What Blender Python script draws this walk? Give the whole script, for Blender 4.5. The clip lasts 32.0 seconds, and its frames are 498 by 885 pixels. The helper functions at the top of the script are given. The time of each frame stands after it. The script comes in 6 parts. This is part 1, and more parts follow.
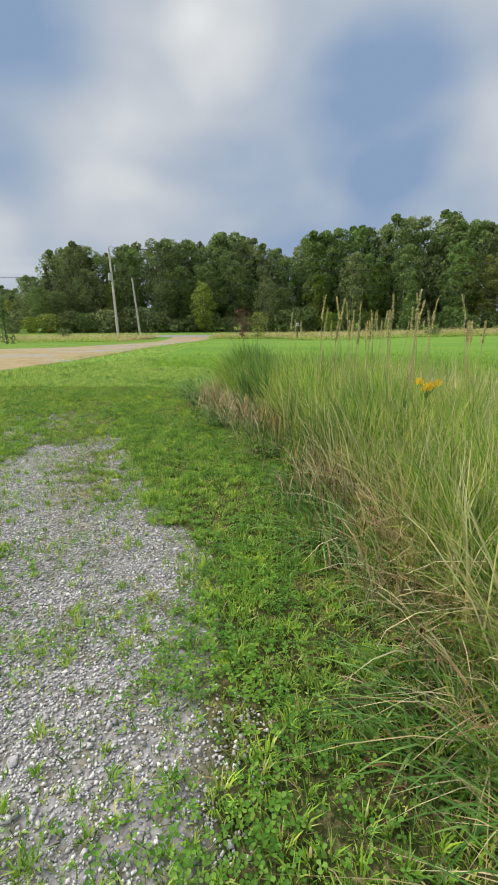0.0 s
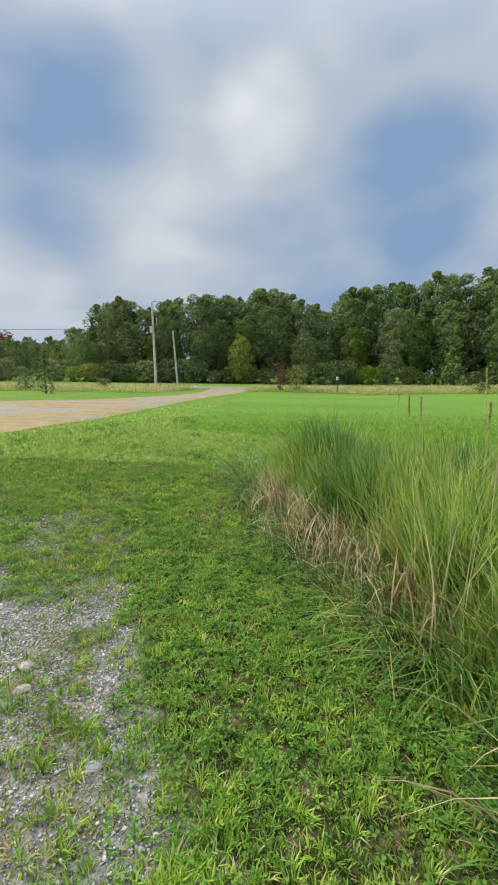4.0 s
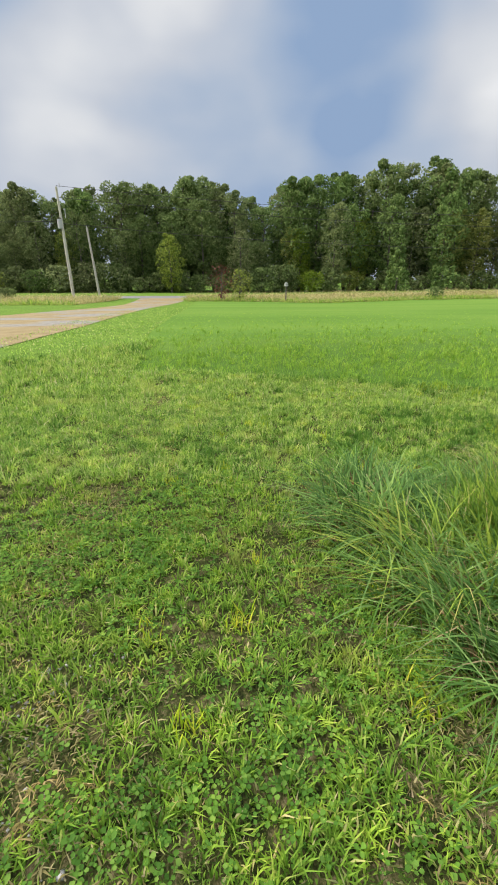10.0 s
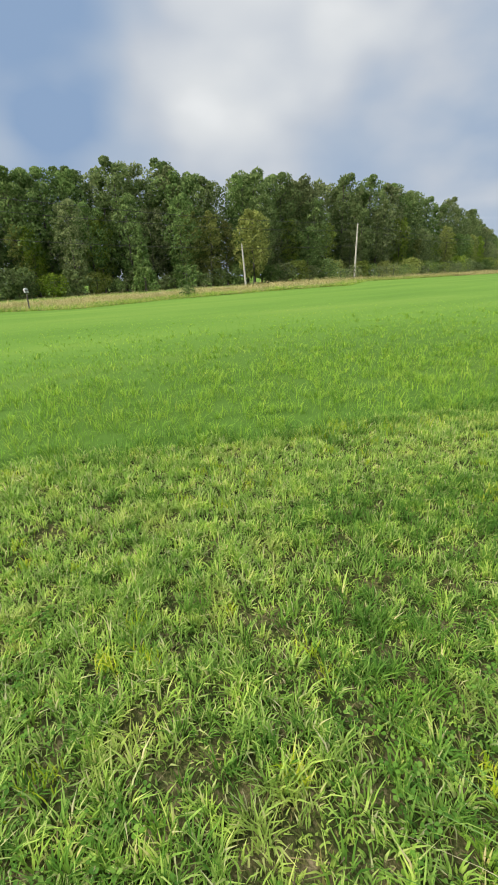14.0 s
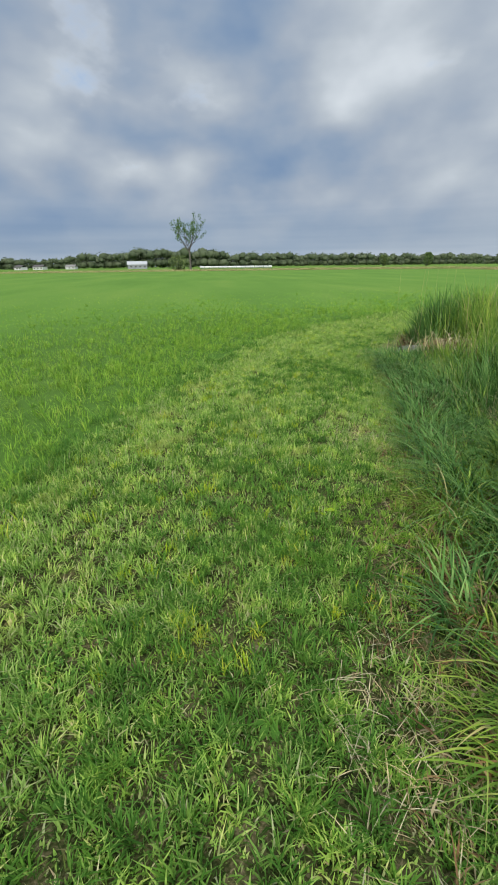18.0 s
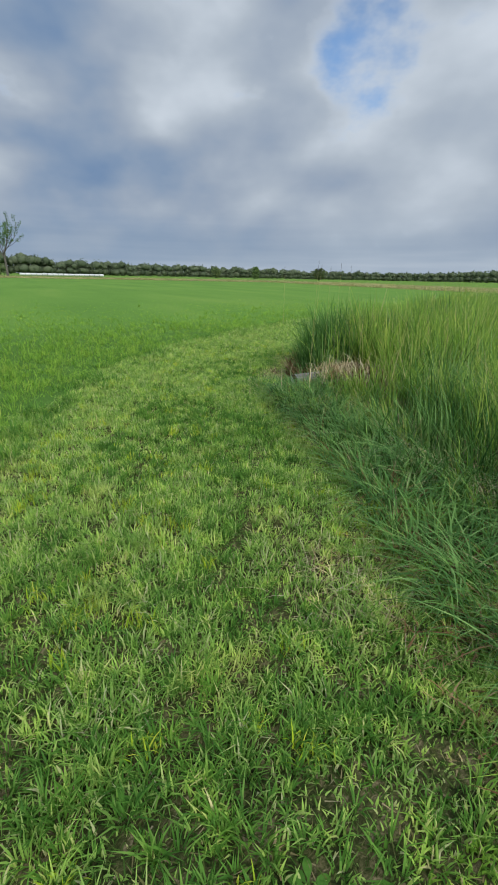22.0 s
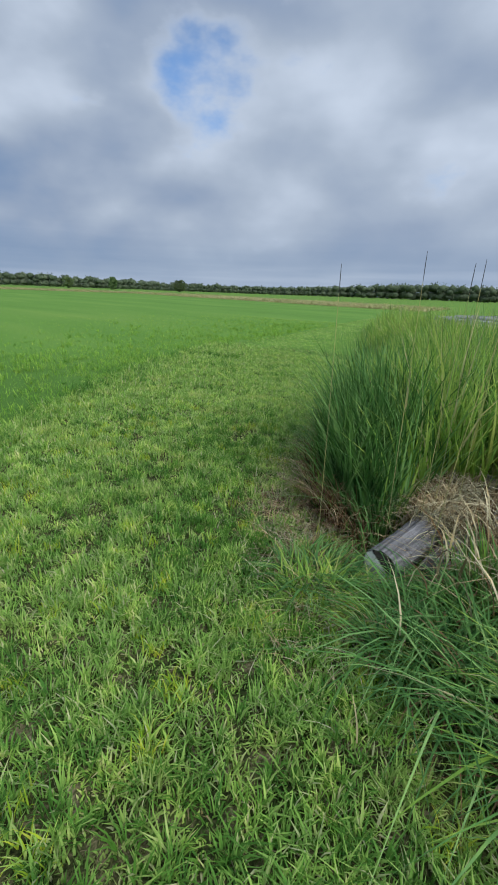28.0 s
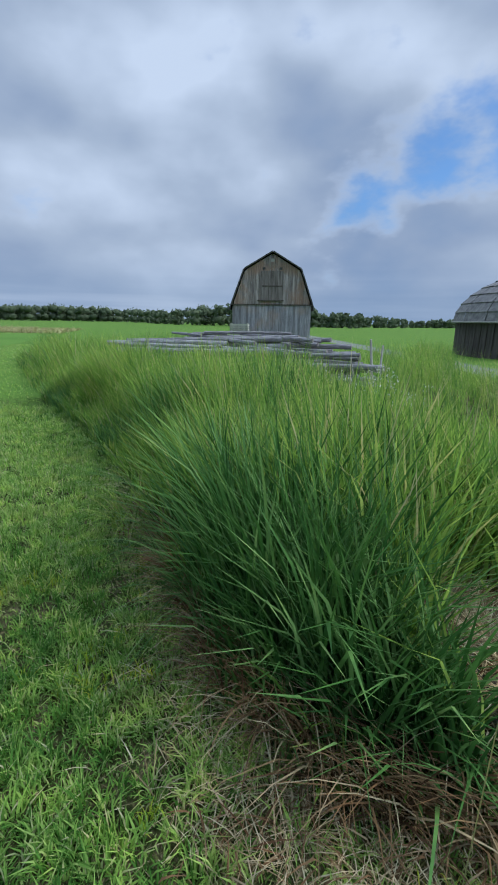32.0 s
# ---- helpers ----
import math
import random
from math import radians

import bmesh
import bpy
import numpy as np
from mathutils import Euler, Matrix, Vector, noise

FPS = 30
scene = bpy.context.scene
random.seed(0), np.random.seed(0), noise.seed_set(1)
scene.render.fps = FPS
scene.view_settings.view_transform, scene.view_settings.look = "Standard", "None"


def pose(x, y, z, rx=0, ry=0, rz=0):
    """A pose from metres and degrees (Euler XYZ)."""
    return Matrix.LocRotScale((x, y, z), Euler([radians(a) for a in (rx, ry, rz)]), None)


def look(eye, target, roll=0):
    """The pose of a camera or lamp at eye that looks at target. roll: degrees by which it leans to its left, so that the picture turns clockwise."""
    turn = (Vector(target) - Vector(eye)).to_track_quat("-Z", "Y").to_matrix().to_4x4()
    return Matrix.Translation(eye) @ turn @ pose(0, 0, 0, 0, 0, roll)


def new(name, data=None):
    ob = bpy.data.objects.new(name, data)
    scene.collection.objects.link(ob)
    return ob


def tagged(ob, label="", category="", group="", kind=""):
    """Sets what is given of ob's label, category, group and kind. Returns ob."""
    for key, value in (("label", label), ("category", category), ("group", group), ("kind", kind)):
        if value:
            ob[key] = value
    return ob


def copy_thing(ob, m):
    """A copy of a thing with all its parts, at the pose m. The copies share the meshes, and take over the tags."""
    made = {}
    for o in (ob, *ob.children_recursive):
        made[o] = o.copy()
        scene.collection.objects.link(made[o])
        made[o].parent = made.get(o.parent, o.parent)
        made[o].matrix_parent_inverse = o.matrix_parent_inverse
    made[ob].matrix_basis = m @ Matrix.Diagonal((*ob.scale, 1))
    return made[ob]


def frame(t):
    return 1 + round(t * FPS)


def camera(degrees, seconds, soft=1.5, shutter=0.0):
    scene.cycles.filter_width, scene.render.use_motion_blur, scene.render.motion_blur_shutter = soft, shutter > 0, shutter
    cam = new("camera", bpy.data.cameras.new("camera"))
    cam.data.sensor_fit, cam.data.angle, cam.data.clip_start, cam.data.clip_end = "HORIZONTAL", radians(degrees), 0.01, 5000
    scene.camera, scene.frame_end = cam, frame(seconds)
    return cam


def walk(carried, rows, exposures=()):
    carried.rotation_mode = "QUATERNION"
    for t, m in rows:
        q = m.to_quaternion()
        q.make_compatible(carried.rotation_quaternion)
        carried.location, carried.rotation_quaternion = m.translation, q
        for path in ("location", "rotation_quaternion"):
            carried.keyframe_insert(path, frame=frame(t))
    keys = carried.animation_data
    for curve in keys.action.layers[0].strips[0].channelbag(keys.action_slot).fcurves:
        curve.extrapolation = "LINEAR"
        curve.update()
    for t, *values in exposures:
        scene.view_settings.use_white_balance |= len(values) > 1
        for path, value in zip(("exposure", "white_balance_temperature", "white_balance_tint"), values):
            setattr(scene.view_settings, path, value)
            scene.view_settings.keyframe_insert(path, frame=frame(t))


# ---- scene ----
cam = camera(59.94, 32.0, 1.8)
# seconds, stops, white balance and tint of the phone's picture as it goes
EXPOSURES = [(0.0, 0.35, 6750, 11), (2.3, 0.36, 6900, 11), (4.8, 0.36, 6450, 10), (7.0, 0.47, 6850, 13), (8.0, 0.50, 6850, 13), (13.0, 0.52, 6900, 12), (16.0, 0.20, 6450, 9), (20.0, -0.08, 6100, 9), (25.0, -0.20, 5800, 9), (29.0, -0.18, 5550, 11), (32.0, -0.18, 5300, 11)]
PATH = [
    (0.0, look((0.000, 0.000, 1.464), (0.000, 4.811, 0.100), -0.17)),
    (0.5, look((-0.096, 0.323, 1.466), (-0.344, 5.098, 0.005), 0.45)),
    (1.0, look((-0.108, 0.690, 1.473), (-0.538, 5.440, -0.025), 1.47)),
    (1.5, look((-0.164, 0.972, 1.463), (-0.554, 5.736, -0.002), 2.37)),
    (2.0, look((-0.303, 1.293, 1.518), (-0.613, 6.102, 0.184), 2.95)),
    (2.5, look((-0.370, 1.551, 1.606), (-0.622, 6.420, 0.496), 2.71)),
    (4.5, look((-0.651, 2.619, 1.661), (-1.074, 7.535, 0.854), 0.16)),
    (5.0, look((-0.852, 2.950, 1.574), (-1.322, 7.781, 0.372), -0.19)),
    (5.5, look((-1.035, 3.331, 1.555), (-1.514, 8.107, 0.153), -1.68)),
    (6.0, look((-1.166, 3.787, 1.554), (-1.685, 8.546, 0.110), -2.36)),
    (6.5, look((-1.333, 4.196, 1.523), (-1.656, 8.956, 0.025), -2.30)),
    (7.0, look((-1.419, 4.584, 1.499), (-1.617, 9.333, -0.052), -2.03)),
    (7.5, look((-1.463, 4.970, 1.511), (-1.563, 9.715, -0.064), -1.70)),
    (8.0, look((-1.630, 5.347, 1.480), (-1.586, 10.077, -0.142), -0.98)),
    (8.5, look((-1.729, 5.705, 1.459), (-1.590, 10.420, -0.198), -0.42)),
    (9.0, look((-1.757, 6.067, 1.472), (-1.530, 10.763, -0.230), -0.18)),
    (9.5, look((-1.932, 6.419, 1.447), (-1.580, 11.097, -0.281), 0.42)),
    (10.0, look((-2.013, 6.755, 1.433), (-1.621, 11.415, -0.336), 0.22)),
    (10.5, look((-2.048, 7.125, 1.469), (-1.618, 11.785, -0.289), -0.14)),
    (11.0, look((-2.183, 7.486, 1.476), (-1.642, 12.147, -0.250), -0.30)),
    (11.5, look((-2.215, 7.840, 1.450), (-1.532, 12.478, -0.289), -0.55)),
    (12.0, look((-2.157, 8.210, 1.438), (-1.219, 12.803, -0.303), -0.69)),
    (12.5, look((-2.152, 8.624, 1.414), (-0.861, 13.136, -0.313), -1.01)),
    (13.0, look((-2.049, 9.001, 1.398), (-0.330, 13.354, -0.360), -1.26)),
    (13.5, look((-1.985, 9.321, 1.427), (0.229, 13.435, -0.355), -1.81)),
    (15.5, look((-1.561, 10.211, 1.542), (2.464, 12.553, -0.280), -1.29)),
    (16.0, look((-1.391, 10.381, 1.544), (2.994, 11.932, -0.291), -1.25)),
    (16.5, look((-1.120, 10.411, 1.519), (3.448, 11.282, -0.319), -1.13)),
    (17.0, look((-0.921, 10.425, 1.536), (3.716, 10.690, -0.317), -0.55)),
    (17.5, look((-0.730, 10.542, 1.530), (3.893, 10.274, -0.354), -0.40)),
    (18.0, look((-0.550, 10.676, 1.535), (4.030, 10.032, -0.365), -0.73)),
    (18.5, look((-0.302, 10.629, 1.542), (4.240, 9.766, -0.362), -1.50)),
    (19.0, look((-0.044, 10.558, 1.548), (4.437, 9.481, -0.390), -1.68)),
    (19.5, look((0.213, 10.572, 1.506), (4.631, 9.298, -0.460), -1.60)),
    (20.0, look((0.479, 10.621, 1.513), (4.827, 9.174, -0.489), -1.13)),
    (20.5, look((0.807, 10.510, 1.487), (5.095, 8.877, -0.501), -0.46)),
    (21.0, look((1.053, 10.424, 1.485), (5.285, 8.597, -0.453), 0.08)),
    (21.5, look((1.348, 10.441, 1.477), (5.521, 8.398, -0.371), 0.46)),
    (22.0, look((1.676, 10.389, 1.458), (5.761, 8.130, -0.334), 1.09)),
    (22.5, look((2.007, 10.247, 1.472), (6.027, 7.853, -0.292), 1.04)),
    (23.0, look((2.365, 10.225, 1.482), (6.329, 7.747, -0.291), 0.76)),
    (23.5, look((2.710, 10.223, 1.485), (6.637, 7.710, -0.319), 0.77)),
    (24.0, look((3.004, 10.062, 1.498), (6.895, 7.508, -0.329), 1.09)),
    (24.5, look((3.332, 9.935, 1.438), (7.178, 7.324, -0.405), 1.23)),
    (25.0, look((3.671, 9.874, 1.496), (7.497, 7.249, -0.367), -0.39)),
    (25.5, look((4.013, 9.742, 1.499), (7.831, 7.110, -0.372), -1.59)),
    (27.5, look((5.438, 8.980, 1.463), (8.936, 5.861, -0.279), -0.34)),
    (28.0, look((5.780, 8.879, 1.449), (9.019, 5.442, -0.193), 2.11)),
    (28.5, look((6.067, 8.757, 1.471), (9.004, 5.027, -0.098), 3.70)),
    (29.0, look((6.321, 8.498, 1.494), (8.902, 4.489, -0.012), 4.61)),
    (29.5, look((6.530, 8.378, 1.499), (8.639, 4.084, 0.045), 5.49)),
    (30.0, look((6.818, 8.327, 1.548), (8.148, 3.733, 0.090), 4.56)),
    (30.5, look((7.002, 8.149, 1.514), (7.890, 3.443, 0.074), 3.14)),
    (31.0, look((7.181, 7.886, 1.534), (7.674, 3.111, 0.134), 2.45)),
    (31.5, look((7.431, 7.726, 1.507), (7.430, 2.915, 0.146), 2.07)),
    (32.0, look((7.627, 7.612, 1.521), (7.477, 2.797, 0.180), 0.86)),
]
walk(cam, PATH, EXPOSURES)


# ---- light ----
world = bpy.data.worlds.new("sky")
scene.world = world
world.use_nodes = True


class Nodes:
    """A short way to write node trees."""

    def __init__(self, tree):
        self.t = tree

    def add(self, kind, **inputs):
        n = self.t.nodes.new(kind)
        for k, v in inputs.items():
            self.put(n, k.replace("_", " "), v)
        return n

    def put(self, n, key, v):
        s = n.inputs[int(key[1:])] if key[0] == "i" and key[1:].isdigit() else n.inputs[key]
        if isinstance(v, bpy.types.NodeSocket):
            self.t.links.new(v, s)
        else:
            s.default_value = v

    def math(self, op, a, b=0.0, c=0.0, clamp=False):
        n = self.t.nodes.new("ShaderNodeMath")
        n.operation, n.use_clamp = op, clamp
        for i, v in enumerate((a, b, c)):
            self.put(n, "i%d" % i, v)
        return n.outputs[0]

    def vec(self, op, a, b=(0, 0, 0), scale=None):
        n = self.t.nodes.new("ShaderNodeVectorMath")
        n.operation = op
        self.put(n, "i0", a)
        self.put(n, "i1", b)
        if scale is not None:
            self.put(n, "Scale", scale)
        return n.outputs["Value"] if op in ("DOT_PRODUCT", "LENGTH", "DISTANCE") else n.outputs[0]

    def mix(self, f, a, b, blend="MIX"):
        n = self.t.nodes.new("ShaderNodeMix")
        n.data_type, n.blend_type = "RGBA", blend
        self.put(n, "i0", f)
        self.put(n, "i6", a)
        self.put(n, "i7", b)
        return n.outputs[2]

    def noise(self, v, scale, detail=4.0, rough=0.55, warp=0.0):
        n = self.t.nodes.new("ShaderNodeTexNoise")
        for k, x in (("Vector", v), ("Scale", scale), ("Detail", detail), ("Roughness", rough), ("Distortion", warp)):
            self.put(n, k, x)
        return n.outputs["Fac"]

    def span(self, v, a, b, lo=0.0, hi=1.0, smooth=True):
        n = self.t.nodes.new("ShaderNodeMapRange")
        n.interpolation_type = "SMOOTHSTEP" if smooth else "LINEAR"
        for i, x in enumerate((v, a, b, lo, hi)):
            self.put(n, "i%d" % i, x)
        return n.outputs[0]

    def ramp(self, v, stops):
        n = self.t.nodes.new("ShaderNodeValToRGB")
        self.put(n, "i0", v)
        e = n.color_ramp.elements
        e[0].position, e[0].color = stops[0][0], (*stops[0][1], 1)
        e[1].position, e[1].color = stops[-1][0], (*stops[-1][1], 1)
        for p, c in stops[1:-1]:
            k = e.new(p)
            k.color = (*c, 1)
        return n.outputs[0]


def c4(c):
    return (*c, 1)


def way(bearing, height):
    """The direction at a bearing (clockwise from +y) and a height above the horizon, in degrees."""
    b, h = radians(bearing), radians(height)
    return (math.sin(b) * math.cos(h), math.cos(b) * math.cos(h), math.sin(h))


SUN_BEARING, SUN_HEIGHT = -82, 36


def build_sky():
    n = Nodes(world.node_tree)
    world.node_tree.nodes.clear()
    d = n.add("ShaderNodeTexCoord").outputs["Generated"]
    xyz = n.add("ShaderNodeSeparateXYZ", Vector=d)
    z = n.math("MAXIMUM", xyz.outputs[2], 0.0)
    flat = n.math("ADD", z, 0.16)
    u = n.math("DIVIDE", xyz.outputs[0], flat)
    v = n.math("DIVIDE", xyz.outputs[1], flat)
    p = n.vec("MULTIPLY", d, (1.0, 1.0, 1.75))
    big = n.noise(p, 1.9, 3.0, 0.5, 0.0)
    fine = n.noise(p, 4.4, 4.0, 0.42, 0.0)
    body = n.math("ADD", n.math("MULTIPLY", big, 0.72), n.math("ADD", 0.16, n.math("MULTIPLY", n.math("SUBTRACT", fine, 0.5), n.span(xyz.outputs[1], 0.1, 0.75, 0.40, 0.12))))
    # puffs: lit above, greyer underneath
    puff = n.noise(p, 4.6, 4.0, 0.45, 0.0)
    over = n.noise(n.vec("ADD", p, (0, 0, 0.08)), 4.6, 4.0, 0.45, 0.0)
    body = n.math("ADD", body, n.math("MULTIPLY", n.math("SUBTRACT", puff, over), n.span(xyz.outputs[1], 0.1, 0.75, 0.50, 0.12)))
    # cloud masses, thin places and the bank low in the north, where the sky shows them
    for bearing, height, size, gain in CLOUDS:
        near = n.vec("DOT_PRODUCT", d, way(bearing, height))
        body = n.math("ADD", body, n.span(near, math.cos(radians(size)), 1.0, 0.0, gain))
    # a more even veil in the south
    veil = n.span(xyz.outputs[1], -0.15, -0.75, 0.0, 0.36)
    body = n.math("ADD", n.math("MULTIPLY", body, n.math("SUBTRACT", 1.0, veil)), n.math("MULTIPLY", veil, 0.74))
    tone = n.ramp(body, [(0.36, (0.185, 0.278, 0.43)), (0.47, (0.28, 0.355, 0.465)), (0.57, (0.38, 0.43, 0.50)), (0.68, (0.50, 0.54, 0.58)), (0.84, (0.74, 0.77, 0.79))])
    sky = n.t.nodes.new("ShaderNodeTexSky")
    sky.sky_type, sky.sun_disc = "NISHITA", False
    sky.sun_elevation, sky.sun_rotation = radians(SUN_HEIGHT), radians(SUN_BEARING)
    clear = n.vec("MULTIPLY", sky.outputs[0], (0.085, 0.125, 0.155))
    gap = n.math("SUBTRACT", n.noise(p, 4.4, 5.0, 0.55, 0.0), n.span(xyz.outputs[1], 0.3, 0.8, 0.05, 0.22))
    for bearing, height, size, gain in GAPS:
        near = n.vec("DOT_PRODUCT", d, way(bearing, height))
        gap = n.math("ADD", gap, n.span(near, math.cos(radians(size)), 1.0, 0.0, gain))
    tone = n.mix(n.math("MULTIPLY", n.span(gap, 0.54, 0.66), n.span(gap, 0.78, 0.66, 0.0, 0.40)), tone, c4((0.68, 0.71, 0.74)))
    clouds = n.mix(n.span(gap, 0.58, 0.82, 0.0, 0.8), tone, clear)
    # low down the layers flatten into a pale grey-blue haze
    low = n.span(z, 0.0, 0.16, 1.0, 0.0)
    band = n.noise(n.add("ShaderNodeCombineXYZ", X=n.math("MULTIPLY", u, 0.12), Y=n.math("MULTIPLY", v, 0.12), Z=n.math("MULTIPLY", z, 11.0)).outputs[0], 2.0, 3.0)
    haze = n.ramp(band, [(0.35, (0.30, 0.375, 0.47)), (0.55, (0.39, 0.455, 0.53)), (0.72, (0.58, 0.62, 0.66))])
    col = n.mix(n.math("MULTIPLY", low, 0.75), clouds, haze)
    # an overcast sky grows brighter towards the zenith
    lift = n.span(z, 0.50, 1.0, 1.0, ZENITH)
    col = n.mix(n.span(z, 0.52, 0.9), col, c4((0.62, 0.63, 0.64)))
    out = n.add("ShaderNodeOutputWorld")
    n.put(out, "Surface", n.add("ShaderNodeBackground", Color=n.vec("SCALE", col, scale=lift), Strength=1.0).outputs[0])


ZENITH = 2.8
CLOUDS = [(-3, 28, 7, 0.13), (-5, 17, 15, -0.05), (15, 21, 10, -0.17), (20, 12, 10, -0.12), (6, 9, 14, -0.06), (-27, 24, 13, -0.15), (-33, 7, 10, 0.14), (38, 21, 12, 0.14), (52, 20, 10, 0.12), (32, 30, 8, 0.06),
          (55, 24, 20, 0.0), (110, 23, 11, 0.18), (91, 28, 8, 0.12), (106, 12, 10, -0.05), (83, 10, 9, -0.10), (127, 16, 7, 0.10), (95, 16, 18, 0.0), (140, 20, 14, 0.16), (122, 10, 22, -0.03),
          (198, 27, 14, 0.14), (215, 12, 12, 0.10), (202, 10, 9, 0.08), (176, 25, 10, 0.10), (165, 12, 12, 0.05), (160, 25, 20, 0.13), (175, 14, 16, 0.12), (185, 22, 20, 0.03)]
GAPS = [(131, 21, 7, 0.16), (112, 30, 7, 0.36), (135, 28, 10, 0.16), (143, 24, 8, 0.10), (82, 19, 5, 0.07), (196, 16, 9, 0.22), (206, 17, 8, 0.27), (214, 18, 7, 0.2), (100, 31, 8, 0.14)]
build_sky()
sun = bpy.data.lights.new("sun", "SUN")
sun.energy, sun.angle, sun.color = 3.6, radians(30), (1.0, 0.93, 0.80)
new("sun", sun).matrix_world = look(Vector(way(SUN_BEARING, SUN_HEIGHT)) * 60, (0, 0, 0))


# ---- materials ----
def material(name, base, rough=0.8, bump=None, translucent=0.0, metal=0.0, sheen=None):
    """base: a function of (nodes, coords) that gives a colour socket or a colour; bump: (scale, strength, distance)."""
    m = bpy.data.materials.new(name)
    m.use_nodes = True
    n = Nodes(m.node_tree)
    n.t.nodes.clear()
    at = n.add("ShaderNodeTexCoord").outputs["Object"]
    geo = n.t.nodes.new("ShaderNodeNewGeometry")
    n.place, n.island, n.at = geo.outputs["Position"], geo.outputs["Random Per Island"], at
    col = base(n) if callable(base) else (*base, 1)
    bsdf = n.add("ShaderNodeBsdfPrincipled", Base_Color=col, Roughness=rough, Metallic=metal)
    n.put(bsdf, "Specular IOR Level", 0.3 if sheen is None else sheen)
    if bump:
        scale, strength, dist = bump
        b = n.add("ShaderNodeBump", Strength=strength, Distance=dist, Height=n.noise(n.place, scale, 5.0, 0.6))
        n.put(bsdf, "Normal", b.outputs[0])
    shader = bsdf.outputs[0]
    if translucent:
        tr = n.add("ShaderNodeBsdfTranslucent", Color=col)
        shader = n.add("ShaderNodeMixShader", i0=translucent, i1=shader, i2=tr.outputs[0]).outputs[0]
    out = n.add("ShaderNodeOutputMaterial")
    n.put(out, "Surface", shader)
    return m


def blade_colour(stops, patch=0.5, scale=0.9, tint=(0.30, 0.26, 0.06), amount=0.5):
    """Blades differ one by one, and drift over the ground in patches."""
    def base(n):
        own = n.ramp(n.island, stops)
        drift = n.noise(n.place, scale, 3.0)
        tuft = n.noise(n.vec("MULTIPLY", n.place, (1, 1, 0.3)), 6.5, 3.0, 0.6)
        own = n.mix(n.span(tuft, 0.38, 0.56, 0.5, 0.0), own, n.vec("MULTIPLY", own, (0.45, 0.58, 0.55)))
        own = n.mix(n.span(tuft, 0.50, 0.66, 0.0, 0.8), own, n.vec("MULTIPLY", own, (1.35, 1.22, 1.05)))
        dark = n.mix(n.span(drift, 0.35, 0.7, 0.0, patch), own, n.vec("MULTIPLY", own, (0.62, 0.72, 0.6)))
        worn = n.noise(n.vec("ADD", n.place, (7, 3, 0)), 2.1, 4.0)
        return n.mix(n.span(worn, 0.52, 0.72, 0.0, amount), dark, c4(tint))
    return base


def ground_colour(n):
    x = n.add("ShaderNodeSeparateXYZ", Vector=n.place)
    px, py = x.outputs[0], x.outputs[1]
    wob = n.noise(n.place, 1.3, 5.0, 0.6)
    fine = n.noise(n.place, 9.0, 6.0, 0.65)
    grit = n.noise(n.vec("MULTIPLY", n.place, (1.0, 0.6, 1.0)), 70.0, 5.0, 0.75, 1.0)
    # soil and thatch under the short grass
    thatch = n.ramp(n.math("ADD", n.math("MULTIPLY", fine, 0.5), n.math("MULTIPLY", grit, 0.5)), [(0.40, (0.010, 0.014, 0.005)), (0.48, (0.035, 0.045, 0.013)), (0.54, (0.085, 0.080, 0.035)), (0.62, (0.22, 0.18, 0.11))])
    grass = n.ramp(n.noise(n.place, 0.6, 5.0), [(0.3, (0.10, 0.19, 0.026)), (0.55, (0.125, 0.222, 0.032)), (0.75, (0.165, 0.25, 0.045))])
    away = n.vec("DISTANCE", n.place, (2.5, 7.0, 0.0))
    grass = n.mix(n.span(n.noise(n.place, 11.0, 4.0, 0.65), 0.52, 0.40, 0.0, 0.8), grass, n.vec("MULTIPLY", grass, (0.40, 0.50, 0.42)))
    lawn = n.mix(n.span(away, 7.5, 13.0, 0.0, 1.0), thatch, grass)
    col = lawn
    # stony wheel track at the start
    track = n.math("ADD", px, n.span(py, 1.5, 7.0, 0.28, 2.2))
    track = n.math("ADD", track, n.math("MULTIPLY", n.math("SUBTRACT", wob, 0.5), 0.9))
    stony = n.math("MULTIPLY", n.span(track, 0.20, 0.0), n.span(track, -1.9, -1.2))
    stony = n.math("MULTIPLY", stony, n.span(n.math("ADD", py, n.math("MULTIPLY", wob, 3.0)), 9.0, 5.4))
    stony = n.math("MULTIPLY", stony, n.span(fine, 0.62, 0.45, 0.45, 1.0))
    stone = n.ramp(n.noise(n.place, 26.0, 5.0, 0.7), [(0.3, (0.09, 0.09, 0.09)), (0.5, (0.22, 0.22, 0.225)), (0.72, (0.40, 0.40, 0.41))])
    col = n.mix(stony, col, stone)
    return col


def field_colour(n):
    x = n.add("ShaderNodeSeparateXYZ", Vector=n.place)
    rows = n.noise(n.vec("MULTIPLY", n.place, (0.05, 0.22, 1)), 1.0, 4.0)
    fine = n.noise(n.place, 9.0, 6.0, 0.65)
    crop = n.ramp(rows, [(0.3, (0.088, 0.182, 0.029)), (0.5, (0.110, 0.212, 0.035)), (0.75, (0.148, 0.242, 0.045))])
    crop = n.mix(n.span(fine, 0.3, 0.7, 0.0, 0.25), crop, n.vec("MULTIPLY", crop, (0.6, 0.7, 0.6)))
    # near the walk, under the blades, the sheet is a darker crop green
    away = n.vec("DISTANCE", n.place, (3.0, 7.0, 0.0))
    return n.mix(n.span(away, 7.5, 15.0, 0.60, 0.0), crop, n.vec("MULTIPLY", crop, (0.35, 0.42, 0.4)))


